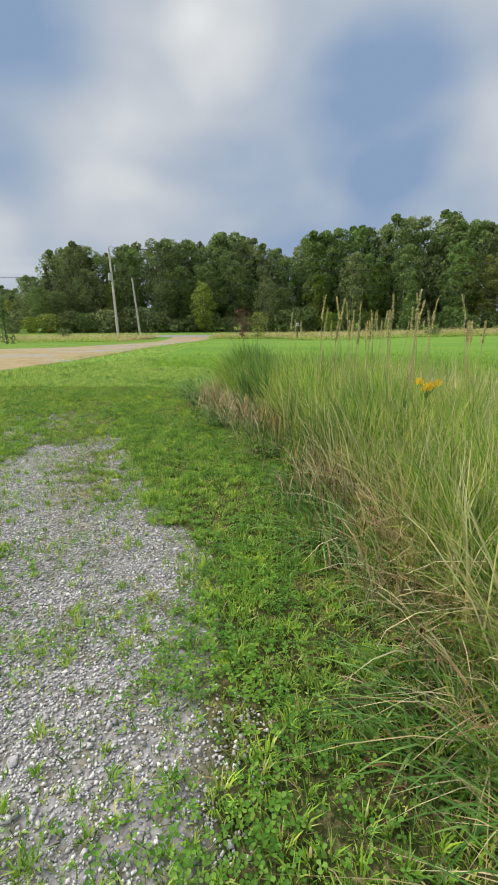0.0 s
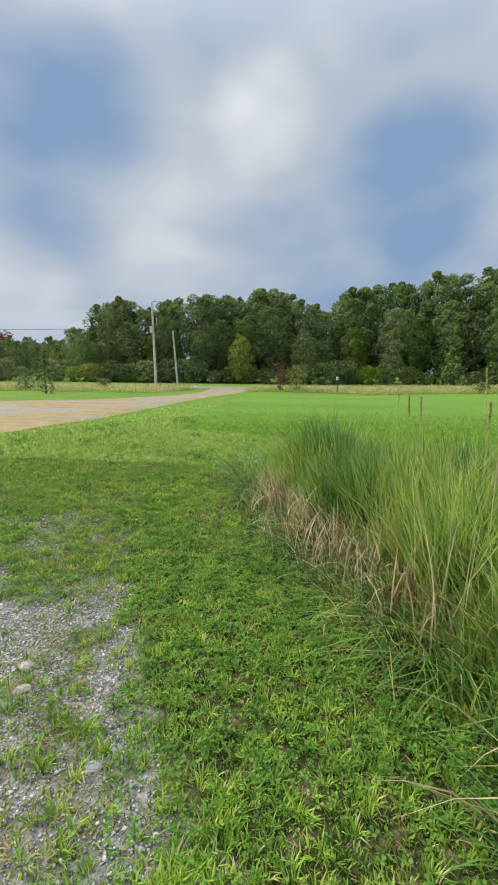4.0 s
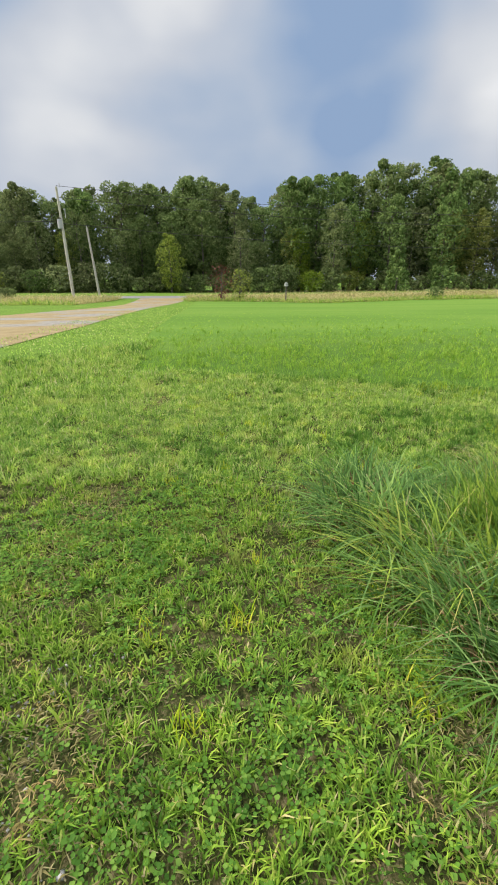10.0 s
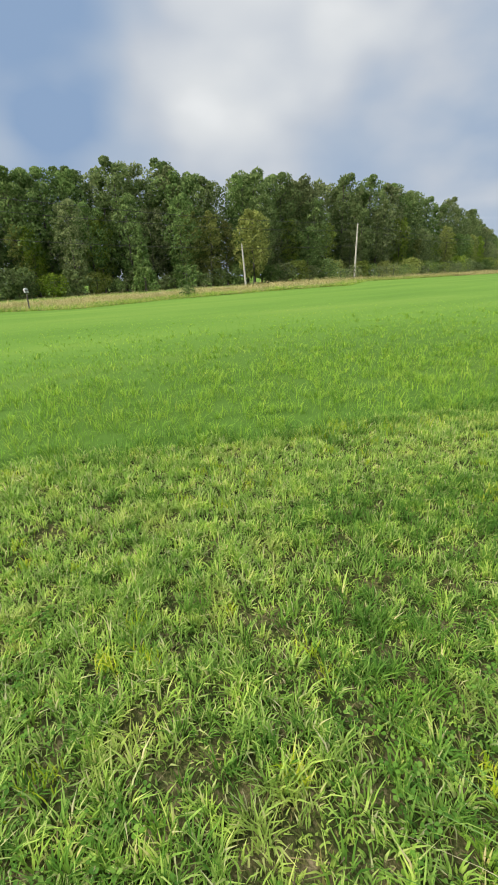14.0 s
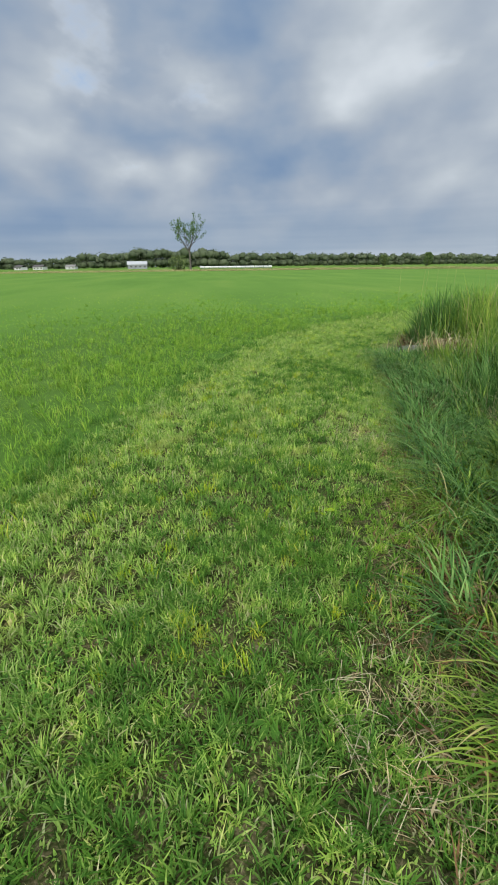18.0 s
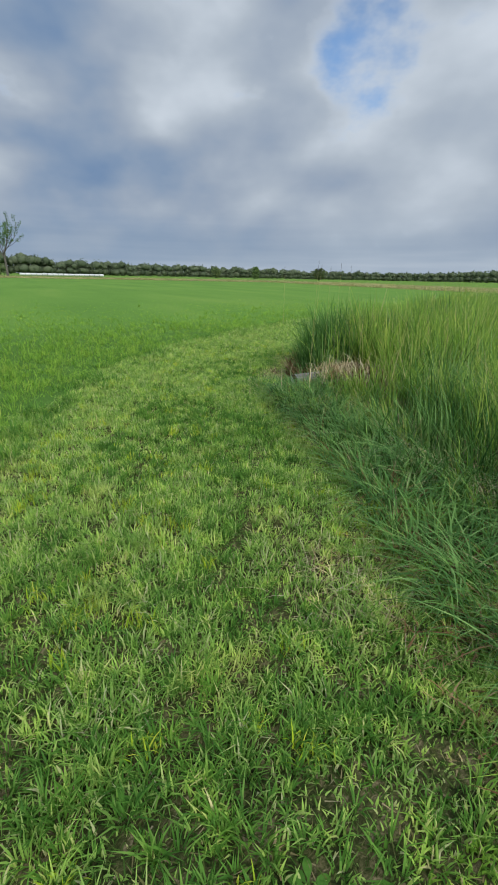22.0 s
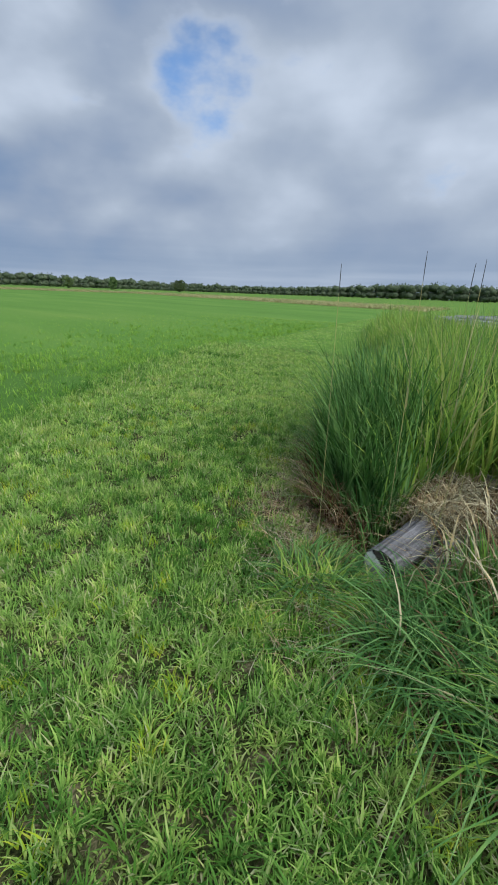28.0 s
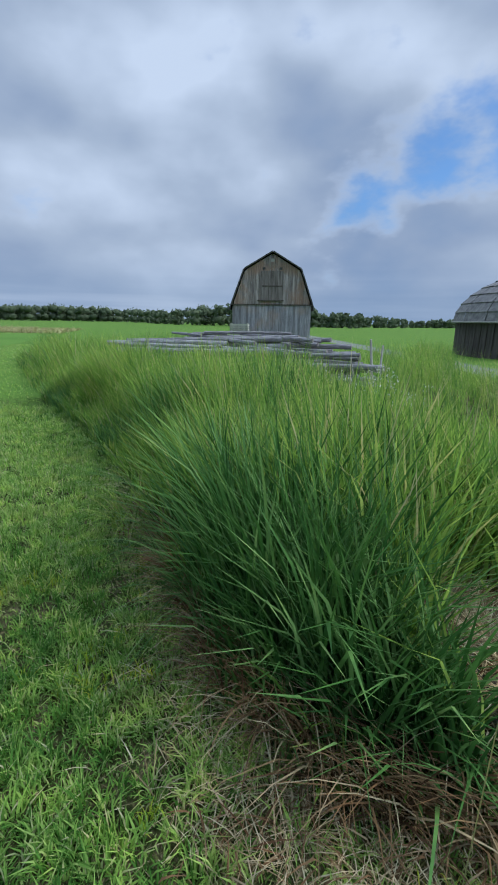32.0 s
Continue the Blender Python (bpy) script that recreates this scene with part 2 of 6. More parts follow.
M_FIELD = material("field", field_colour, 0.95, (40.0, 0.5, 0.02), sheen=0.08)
M_GROUND = material("ground", ground_colour, 0.95, (60.0, 0.5, 0.008), sheen=0.1)
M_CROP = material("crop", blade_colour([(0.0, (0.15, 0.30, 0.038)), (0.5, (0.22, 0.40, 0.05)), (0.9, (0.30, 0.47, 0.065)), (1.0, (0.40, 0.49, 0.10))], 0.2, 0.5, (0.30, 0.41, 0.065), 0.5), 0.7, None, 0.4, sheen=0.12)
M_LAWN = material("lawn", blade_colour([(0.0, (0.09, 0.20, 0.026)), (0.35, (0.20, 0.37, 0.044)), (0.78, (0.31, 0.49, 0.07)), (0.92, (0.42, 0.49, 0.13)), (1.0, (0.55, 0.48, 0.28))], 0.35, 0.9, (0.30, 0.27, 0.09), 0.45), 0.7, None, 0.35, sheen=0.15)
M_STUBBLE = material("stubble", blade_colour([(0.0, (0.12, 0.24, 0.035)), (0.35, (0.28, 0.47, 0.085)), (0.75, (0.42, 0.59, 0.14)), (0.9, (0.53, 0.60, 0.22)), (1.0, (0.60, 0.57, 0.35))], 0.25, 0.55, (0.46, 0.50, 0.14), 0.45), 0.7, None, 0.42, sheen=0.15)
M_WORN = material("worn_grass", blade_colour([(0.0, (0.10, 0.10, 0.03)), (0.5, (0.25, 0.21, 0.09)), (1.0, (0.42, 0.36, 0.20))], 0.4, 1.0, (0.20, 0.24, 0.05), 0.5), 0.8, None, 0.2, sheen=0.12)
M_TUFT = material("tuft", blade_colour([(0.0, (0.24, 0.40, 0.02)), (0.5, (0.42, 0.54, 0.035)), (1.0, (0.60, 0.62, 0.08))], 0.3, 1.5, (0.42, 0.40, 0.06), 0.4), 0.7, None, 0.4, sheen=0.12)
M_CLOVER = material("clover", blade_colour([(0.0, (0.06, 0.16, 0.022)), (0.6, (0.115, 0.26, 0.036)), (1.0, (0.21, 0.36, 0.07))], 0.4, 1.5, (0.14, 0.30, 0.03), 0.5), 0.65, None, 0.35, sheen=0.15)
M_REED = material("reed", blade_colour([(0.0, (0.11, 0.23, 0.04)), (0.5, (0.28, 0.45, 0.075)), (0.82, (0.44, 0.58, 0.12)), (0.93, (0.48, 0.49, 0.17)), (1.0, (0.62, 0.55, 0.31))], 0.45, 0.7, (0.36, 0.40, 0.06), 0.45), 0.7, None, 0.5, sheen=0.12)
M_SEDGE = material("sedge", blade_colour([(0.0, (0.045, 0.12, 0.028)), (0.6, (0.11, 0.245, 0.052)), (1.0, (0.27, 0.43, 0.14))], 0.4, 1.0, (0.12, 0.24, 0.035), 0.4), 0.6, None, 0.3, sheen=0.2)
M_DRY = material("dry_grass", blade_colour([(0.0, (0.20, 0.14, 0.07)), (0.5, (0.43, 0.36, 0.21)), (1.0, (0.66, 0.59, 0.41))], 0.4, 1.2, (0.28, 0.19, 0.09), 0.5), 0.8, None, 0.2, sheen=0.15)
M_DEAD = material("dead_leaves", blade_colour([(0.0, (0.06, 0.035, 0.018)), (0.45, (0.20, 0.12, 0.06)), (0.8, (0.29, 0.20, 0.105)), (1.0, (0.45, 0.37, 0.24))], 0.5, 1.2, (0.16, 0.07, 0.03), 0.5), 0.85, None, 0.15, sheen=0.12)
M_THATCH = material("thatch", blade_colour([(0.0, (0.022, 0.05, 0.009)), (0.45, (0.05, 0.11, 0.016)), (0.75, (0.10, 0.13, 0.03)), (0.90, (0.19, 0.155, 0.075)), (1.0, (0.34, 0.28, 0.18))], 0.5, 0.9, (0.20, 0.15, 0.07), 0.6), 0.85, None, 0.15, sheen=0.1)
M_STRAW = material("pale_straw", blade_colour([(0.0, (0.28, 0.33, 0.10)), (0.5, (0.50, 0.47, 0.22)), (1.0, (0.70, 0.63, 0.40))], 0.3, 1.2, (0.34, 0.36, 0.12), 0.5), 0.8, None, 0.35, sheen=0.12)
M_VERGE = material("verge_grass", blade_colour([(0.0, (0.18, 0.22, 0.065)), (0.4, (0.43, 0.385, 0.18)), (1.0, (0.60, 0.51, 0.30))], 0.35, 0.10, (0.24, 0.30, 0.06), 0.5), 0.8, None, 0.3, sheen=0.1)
M_STONE = material("stones", lambda n: n.mix(n.span(n.noise(n.place, 60.0, 4.0), 0.4, 0.7, 0.0, 0.4), n.ramp(n.island, [(0.0, (0.19, 0.19, 0.20)), (0.5, (0.41, 0.415, 0.435)), (0.85, (0.53, 0.53, 0.54)), (1.0, (0.66, 0.65, 0.62))]), c4((0.22, 0.21, 0.19))), 0.95, sheen=0.08)
M_ROCK = material("pale_rock", lambda n: n.ramp(n.noise(n.at, 30.0, 5.0, 0.65), [(0.3, (0.22, 0.225, 0.235)), (0.7, (0.40, 0.40, 0.41))]), 0.9, (80.0, 0.5, 0.01))
M_DRIVE = material("driveway", lambda n: n.mix(n.span(n.noise(n.vec("MULTIPLY", n.place, (0.20, 0.34, 1)), 1.0, 4.0), 0.50, 0.60), n.ramp(n.noise(n.place, 1.6, 5.0), [(0.3, (0.20, 0.155, 0.075)), (0.7, (0.285, 0.23, 0.125))]), n.ramp(n.noise(n.place, 7.0, 6.0), [(0.3, (0.17, 0.165, 0.15)), (0.7, (0.27, 0.265, 0.25))])), 0.95, (18.0, 0.5, 0.02))
M_ASPHALT = material("asphalt", lambda n: n.ramp(n.noise(n.place, 3.0, 6.0), [(0.3, (0.13, 0.135, 0.15)), (0.7, (0.22, 0.225, 0.24))]), 0.9)


def leaf_colour(a, b, c):
    def base(n):
        own = n.ramp(n.island, [(0.0, a), (0.6, b), (1.0, c)])
        r = n.add("ShaderNodeObjectInfo").outputs["Random"]
        hue = n.add("ShaderNodeHueSaturation", Hue=n.span(r, 0, 1, 0.475, 0.515, False), Saturation=n.span(r, 0, 1, 0.85, 1.1, False), Value=n.span(n.math("FRACT", n.math("MULTIPLY", r, 7.3)), 0, 1, 0.75, 1.25, False), Color=own)
        return hue.outputs[0]
    return base


M_LEAF = material("leaves", leaf_colour((0.09, 0.138, 0.054), (0.16, 0.228, 0.085), (0.25, 0.315, 0.125)), 0.9, None, 0.45, sheen=0.03)
M_LEAF_PALE = material("pale_leaves", leaf_colour((0.13, 0.19, 0.038), (0.235, 0.31, 0.065), (0.34, 0.40, 0.10)), 0.9, None, 0.5, sheen=0.03)
M_LEAF_FAR = material("far_leaves", leaf_colour((0.09, 0.135, 0.072), (0.125, 0.175, 0.095), (0.165, 0.215, 0.12)), 0.9, None, 0.35, sheen=0.03)
M_LEAF_RED = material("red_leaves", leaf_colour((0.10, 0.05, 0.02), (0.20, 0.07, 0.03), (0.24, 0.11, 0.04)), 0.7, None, 0.25)
M_NEEDLE = material("needles", leaf_colour((0.05, 0.09, 0.035), (0.10, 0.155, 0.05), (0.16, 0.22, 0.065)), 0.9, None, 0.4, sheen=0.03)
M_BARK = material("bark", lambda n: n.ramp(n.noise(n.vec("MULTIPLY", n.at, (6, 6, 1)), 1.5, 5.0), [(0.3, (0.05, 0.045, 0.04)), (0.7, (0.17, 0.155, 0.135))]), 0.9, (9.0, 0.6, 0.03))


def grain(n, dark, mid, pale, stretch=(14, 14, 1)):
    g = n.noise(n.vec("MULTIPLY", n.at, stretch), 1.6, 6.0, 0.65)
    s = n.noise(n.at, 1.4, 4.0)
    own = n.ramp(g, [(0.28, dark), (0.5, mid), (0.72, pale)])
    r = n.add("ShaderNodeObjectInfo").outputs["Random"]
    own = n.vec("SCALE", own, scale=n.span(r, 0, 1, 0.75, 1.15, False))
    return n.mix(n.span(s, 0.5, 0.75, 0.0, 0.45), own, c4(dark))


M_LOGWOOD = material("old_log_wood", lambda n: grain(n, (0.025, 0.023, 0.022), (0.19, 0.185, 0.185), (0.40, 0.39, 0.395), (1.3, 17, 17)), 0.95, (45.0, 0.7, 0.02), sheen=0.1)
M_OLDWOOD = material("weathered_wood", lambda n: grain(n, (0.05, 0.05, 0.05), (0.27, 0.265, 0.27), (0.50, 0.49, 0.50), (2, 26, 26)), 0.9, (40.0, 0.4, 0.01))
M_POLE = material("pole_wood", lambda n: grain(n, (0.25, 0.24, 0.21), (0.40, 0.39, 0.35), (0.55, 0.54, 0.50)), 0.85)
M_METAL = material("grey_metal", (0.45, 0.46, 0.48), 0.45, None, 0.0, 0.6)
M_WHITE = material("white_paint", lambda n: n.ramp(n.noise(n.place, 0.6, 4.0), [(0.3, (0.46, 0.48, 0.50)), (0.7, (0.62, 0.63, 0.65))]), 0.6)
M_FARWALL = material("grey_siding", lambda n: n.ramp(n.noise(n.place, 0.8, 4.0), [(0.3, (0.20, 0.22, 0.25)), (0.7, (0.30, 0.32, 0.35))]), 0.7)
M_WRAP = material("bale_wrap", lambda n: n.ramp(n.noise(n.place, 0.4, 4.0), [(0.3, (0.42, 0.44, 0.46)), (0.7, (0.62, 0.63, 0.64))]), 0.5)
M_YELLOW = material("yellow_petals", lambda n: n.ramp(n.island, [(0.0, (0.55, 0.34, 0.01)), (1.0, (0.80, 0.58, 0.02))]), 0.7, None, 0.3)
M_PETAL = material("white_petals", lambda n: n.ramp(n.island, [(0.0, (0.55, 0.57, 0.50)), (1.0, (0.82, 0.83, 0.78))]), 0.7, None, 0.3)
M_STALK = material("dark_stalk", lambda n: n.ramp(n.island, [(0.0, (0.03, 0.03, 0.03)), (1.0, (0.09, 0.075, 0.06))]), 0.85)
M_WIRE = material("wire", (0.05, 0.05, 0.055), 0.6)


# ---- shapes ----
def smooth(u):
    u = np.clip(u, 0, 1)
    return u * u * (3 - 2 * u)


def height(x, y):
    """The ground: level where the walk goes, falling a little to the road in the north."""
    return -0.9 * smooth((y - 14) / 46) * smooth((60 - x) / 55)


def from_arrays(name, verts, faces, mat, shade=False):
    me = bpy.data.meshes.new(name)
    me.from_pydata(verts, [], faces)
    me.materials.append(mat)
    if shade:
        me.shade_smooth()
    return me


def raw_mesh(name, verts, tris, mat):
    """A mesh from arrays of places and of triangles, quickly."""
    me = bpy.data.meshes.new(name)
    me.vertices.add(len(verts))
    me.vertices.foreach_set("co", np.ascontiguousarray(verts, np.float32).ravel())
    me.loops.add(tris.size)
    me.loops.foreach_set("vertex_index", tris.astype(np.int32).ravel())
    me.polygons.add(len(tris))
    me.polygons.foreach_set("loop_start", np.arange(0, tris.size, 3, dtype=np.int32))
    me.polygons.foreach_set("loop_total", np.full(len(tris), 3, np.int32))
    me.materials.append(mat)
    me.update(calc_edges=True)
    return me


def part(name, bm, mat, parent=None, label=""):
    me = bpy.data.meshes.new(name)
    bm.to_mesh(me)
    bm.free()
    me.materials.append(mat)
    ob = new(name, me)
    if parent is not None:
        ob.parent = parent
    return tagged(ob, label)


def thing(name, m, label, category, group="", kind=""):
    ob = new(name)
    ob.empty_display_size = 0.2
    ob.matrix_world = m
    return tagged(ob, label, category, group, kind)


def box(bm, x0, x1, y0, y1, z0, z1, m=None):
    vs = [bm.verts.new(Vector(c) if m is None else m @ Vector(c)) for c in ((x0, y0, z0), (x1, y0, z0), (x1, y1, z0), (x0, y1, z0), (x0, y0, z1), (x1, y0, z1), (x1, y1, z1), (x0, y1, z1))]
    for f in ((3, 2, 1, 0), (4, 5, 6, 7), (0, 1, 5, 4), (1, 2, 6, 5), (2, 3, 7, 6), (3, 0, 4, 7)):
        bm.faces.new([vs[i] for i in f])
    return vs


def tube(bm, pts, radii, sides=8, cap=True, wob=0.0, rng=None):
    """A tapered tube along points."""
    rings = []
    for i, (p, r) in enumerate(zip(pts, radii)):
        p = Vector(p)
        a = Vector(pts[max(i - 1, 0)])
        b = Vector(pts[min(i + 1, len(pts) - 1)])
        d = (b - a).normalized()
        side = d.orthogonal().normalized() if abs(d.z) < 0.9 else d.cross(Vector((0, 1, 0))).normalized()
        up = d.cross(side)
        ring = []
        for k in range(sides):
            w = 2 * math.pi * k / sides
            rr = r * (1 + (rng.uniform(-wob, wob) if rng else 0))
            ring.append(bm.verts.new(p + side * math.cos(w) * rr + up * math.sin(w) * rr))
        rings.append(ring)
    for a, b in zip(rings, rings[1:]):
        for k in range(sides):
            bm.faces.new((a[k], a[(k + 1) % sides], b[(k + 1) % sides], b[k]))
    if cap:
        bm.faces.new(list(reversed(rings[0])))
        bm.faces.new(rings[-1])


def inside(px, py, poly):
    """Which places lie in a polygon, and how far each is from its edge."""
    px, py = np.asarray(px, float), np.asarray(py, float)
    odd, near = np.zeros(px.shape, bool), np.full(px.shape, 1e9)
    for (ax, ay), (bx, by) in zip(poly, poly[1:] + poly[:1]):
        with np.errstate(divide="ignore", invalid="ignore"):
            cross = ((ay > py) != (by > py)) & (px < (bx - ax) * (py - ay) / (by - ay if by != ay else 1e-9) + ax)
        odd ^= cross
        u = np.clip(((px - ax) * (bx - ax) + (py - ay) * (by - ay)) / ((bx - ax) ** 2 + (by - ay) ** 2), 0, 1)
        near = np.minimum(near, np.hypot(px - ax - u * (bx - ax), py - ay - u * (by - ay)))
    return odd, near


def blades(name, x, y, z, tall, wide, lean, mat, rng, label, category, segs=3, toward=None, droop=1.0, swing=3.14):
    """Grass blades as bent, tapered strips: one mesh. lean: how far the tip goes sideways, as a share of the length."""
    n = len(x)
    a = rng.uniform(-math.pi, math.pi, n) if toward is None else toward + rng.uniform(-swing, swing, n)
    f = rng.uniform(-math.pi, math.pi, n)
    t = np.linspace(0, 1, segs + 1)
    out = lean[:, None] * tall[:, None] * (t[None] ** 1.8)
    up = tall[:, None] * (t[None] - droop * 0.45 * np.minimum(lean, 1.2)[:, None] * t[None] ** 2.6)
    w = wide[:, None] * (1 - t[None] ** 1.6) * 0.5
    w[:, 0] *= 0.7
    cx, cy = x[:, None] + np.cos(a)[:, None] * out, y[:, None] + np.sin(a)[:, None] * out
    cz = z[:, None] + np.maximum(up, 0.004)
    side = np.where(lean > 0.35, a + math.pi / 2, f)
    dx, dy = np.cos(side)[:, None] * w, np.sin(side)[:, None] * w
    left = np.stack([cx - dx, cy - dy, cz], -1)[:, :-1]
    right = np.stack([cx + dx, cy + dy, cz], -1)[:, :-1]
    tip = np.stack([cx, cy, cz], -1)[:, -1:]
    body = np.stack([left, right], 2).reshape(n, 2 * segs, 3)
    verts = np.concatenate([body, tip], 1).reshape(-1, 3)
    tri = []
    for s in range(segs - 1):
        tri += [(2 * s, 2 * s + 1, 2 * s + 3), (2 * s, 2 * s + 3, 2 * s + 2)]
    tri.append((2 * segs - 2, 2 * segs - 1, 2 * segs))
    tris = (np.array(tri)[None] + (np.arange(n) * (2 * segs + 1))[:, None, None]).reshape(-1, 3)
    return tagged(new(name, raw_mesh(name, verts, tris, mat)), label, category, kind="stuff")


def clumped(rng, n, x0, x1, y0, y1, clumps, spread):
    """Places gathered round clump centres."""
    cx, cy = rng.uniform(x0, x1, clumps), rng.uniform(y0, y1, clumps)
    k = rng.integers(0, clumps, n)
    return cx[k] + rng.normal(0, spread, n), cy[k] + rng.normal(0, spread, n)


# ---- plan ----
PATCH = [(0.85, -6), (0.80, 0), (0.74, 1.4), (0.68, 2.4), (0.50, 3.6), (0.28, 4.6), (0.05, 5.3), (-0.32, 6.3), (-0.62, 7.1), (-0.82, 8.1), (-1.08, 9.0), (-1.0, 9.4), (-0.4, 9.6), (0.8, 9.42), (1.8, 8.85), (3.7, 8.12), (5.2, 7.45), (6.0, 7.05),
         (6.82, 6.78), (7.3, 6.6), (7.68, 6.2), (7.95, 5.4), (8.45, 4.2), (9.8, 1.5), (11.2, -0.5), (12.6, -2.9), (15.8, -8.9), (18, -14), (19, -18), (-6, -18)]
FIELD = [(-3.6, 70), (-3.8, 20), (-3.4, 13.8), (-1.6, 13.5), (0.5, 12.6), (1.8, 12.2), (3.4, 11.6), (5.6, 10.7), (7.35, 9.85), (8.9, 8.9), (10.4, 7.6), (11.9, 5.9), (13.2, 4.0), (14.2, 2.2), (14.9, 0.5), (16.1, -4), (18.2, -10), (20.7, -17), (26, -40), (120, -60), (150, 70), (61, 62), (45, 51), (35, 54), (20, 56), (9, 51), (4, 55)]
WALKED = [(-0.3, -1), (-0.3, 1.3), (-0.65, 2.6), (-1.2, 3.75), (-1.6, 5.3), (-2.0, 6.7), (-2.2, 7.8), (-2.0, 9.1), (-1.6, 10.1), (-0.6, 10.55), (0.75, 10.4), (2.3, 10.1), (3.9, 9.6), (5.3, 9.1), (6.2, 8.5), (6.8, 8.1), (7.6, 7.6), (8.6, 6.4), (10.2, 4.3), (12, 1.2), (13.4, -1.5), (15, -5), (17, -10)]


def from_walk(x, y):
    near = np.full(np.shape(x), 1e9)
    for (ax, ay), (bx, by) in zip(WALKED, WALKED[1:]):
        u = np.clip(((x - ax) * (bx - ax) + (y - ay) * (by - ay)) / ((bx - ax) ** 2 + (by - ay) ** 2), 0, 1)
        near = np.minimum(near, np.hypot(x - ax - u * (bx - ax), y - ay - u * (by - ay)))
    return near


def build_ground():
    near = np.concatenate([np.arange(-60, 160, 4.0)])
    xs = np.unique(np.concatenate([[-3000, -1200, -500, -250, -120], near, [200, 300, 500, 1200, 3000]]))
    ys = np.unique(np.concatenate([[-3000, -1200, -500, -250, -120], np.arange(-60, 140, 4.0), [160, 200, 300, 500, 1200, 3000]]))
    gx, gy = np.meshgrid(xs, ys, indexing="ij")
    verts = np.stack([gx, gy, height(gx, gy)], -1).reshape(-1, 3).tolist()
    k = len(ys)
    faces = [(i * k + j, (i + 1) * k + j, (i + 1) * k + j + 1, i * k + j + 1) for i in range(len(xs) - 1) for j in range(k - 1)]
    tagged(new("ground", from_arrays("ground", verts, faces, M_GROUND, True)), "level ground of grass, thatch and stony soil", "ground", kind="structure")


def strip(name, left, right, mat, lift, label, category):
    """A band of ground between two lines of places, laid on the ground."""
    steps, verts, faces = 14, [], []
    rows = []
    for (ax, ay), (bx, by) in zip(left, right):
        rows.append([(ax + (bx - ax) * u / 6, ay + (by - ay) * u / 6) for u in range(7)])
    fine = []
    for a, b in zip(rows, rows[1:]):
        for s in range(steps):
            fine.append([(p[0] + (q[0] - p[0]) * s / steps, p[1] + (q[1] - p[1]) * s / steps) for p, q in zip(a, b)])
    fine.append(rows[-1])
    for r in fine:
        verts += [(px, py, float(height(px, py)) + lift) for px, py in r]
    for i in range(len(fine) - 1):
        for j in range(6):
            faces.append((i * 7 + j, i * 7 + j + 1, (i + 1) * 7 + j + 1, (i + 1) * 7 + j))
    return tagged(new(name, from_arrays(name, verts, faces, mat, True)), label, category, kind="structure")


def build_field():
    """The field as a thin sheet with its true curved edge, laid on the ground."""
    bm = bmesh.new()
    bm.faces.new([bm.verts.new((x, y, 0)) for x, y in FIELD])
    bmesh.ops.triangulate(bm, faces=bm.faces[:])
    for axis, lo, hi in ((0, -4, 152), (1, -60, 72)):
        for v in range(lo, hi, 4):
            co, no = [0, 0, 0], [0, 0, 0]
            co[axis], no[axis] = v, 1
            bmesh.ops.bisect_plane(bm, geom=bm.verts[:] + bm.edges[:] + bm.faces[:], plane_co=co, plane_no=no)
    for v in bm.verts:
        v.co.z = float(height(v.co.x, v.co.y)) + 0.012
    for f in bm.faces:
        if f.normal.z < 0:
            f.normal_flip()
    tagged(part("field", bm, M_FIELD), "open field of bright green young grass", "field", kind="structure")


build_ground()
build_field()
strip("driveway", [(-60, 2), (-26, 19), (-16, 24.5), (-11.8, 28.8), (-10.2, 39), (-9.8, 48), (-11, 66)], [(-60, -8), (-16, 4), (-7.7, 12.6), (-6.7, 16.5), (-6.3, 22), (-6.4, 40), (-4.5, 66)], M_DRIVE, 0.012, "tan gravel driveway curving across the grass", "driveway")
strip("road", [(-300, 10), (-60, 60), (-13, 73), (40, 78), (94, 75), (130, 80), (240, 126), (420, 210)], [(-300, 3), (-60, 53), (-13, 65), (40, 70), (94, 68), (130, 73), (240, 118), (420, 200)], M_ASPHALT, 0.02, "grey asphalt country road along the wood", "road")


# ---- grasses ----
def drift(x, y, scale, seed=0):
    """Smooth random values in 0..1 over the ground."""
    total, amp = 0.0, 1.0
    for octave in range(3):
        u, v = x * scale + seed * 17.3, y * scale - seed * 9.1
        iu, iv = np.floor(u), np.floor(v)
        fu, fv = smooth(u - iu), smooth(v - iv)

        def corner(a, b):
            h = np.sin((a * 127.1 + b * 311.7 + seed * 74.7)) * 43758.5453
            return h - np.floor(h)
        total = total + amp * ((corner(iu, iv) * (1 - fu) + corner(iu + 1, iv) * fu) * (1 - fv) + (corner(iu, iv + 1) * (1 - fu) + corner(iu + 1, iv + 1) * fu) * fv)
        amp, scale = amp * 0.5, scale * 2.1
    return total / 1.75


def stony(x, y):
    track = x + 0.28 + smooth((y - 1.5) / 5.5) * 1.92 + (drift(x, y, 1.3, 3) - 0.5) * 0.8
    whole = smooth((0.19 - track) / 0.3) * smooth((track + 1.75) / 0.6) * smooth((9.0 - y - 3.0 * drift(x, y, 0.8, 4)) / 2.4)
    bare = smooth((0.60 - drift(x, y, 3.0, 14)) / 0.2)
    far = smooth((y - 2.6) / 2.2)
    return whole * ((0.78 + 0.22 * bare) * (1 - far) + far * smooth((drift(x, y, 2.0, 15) - 0.34) / 0.22))


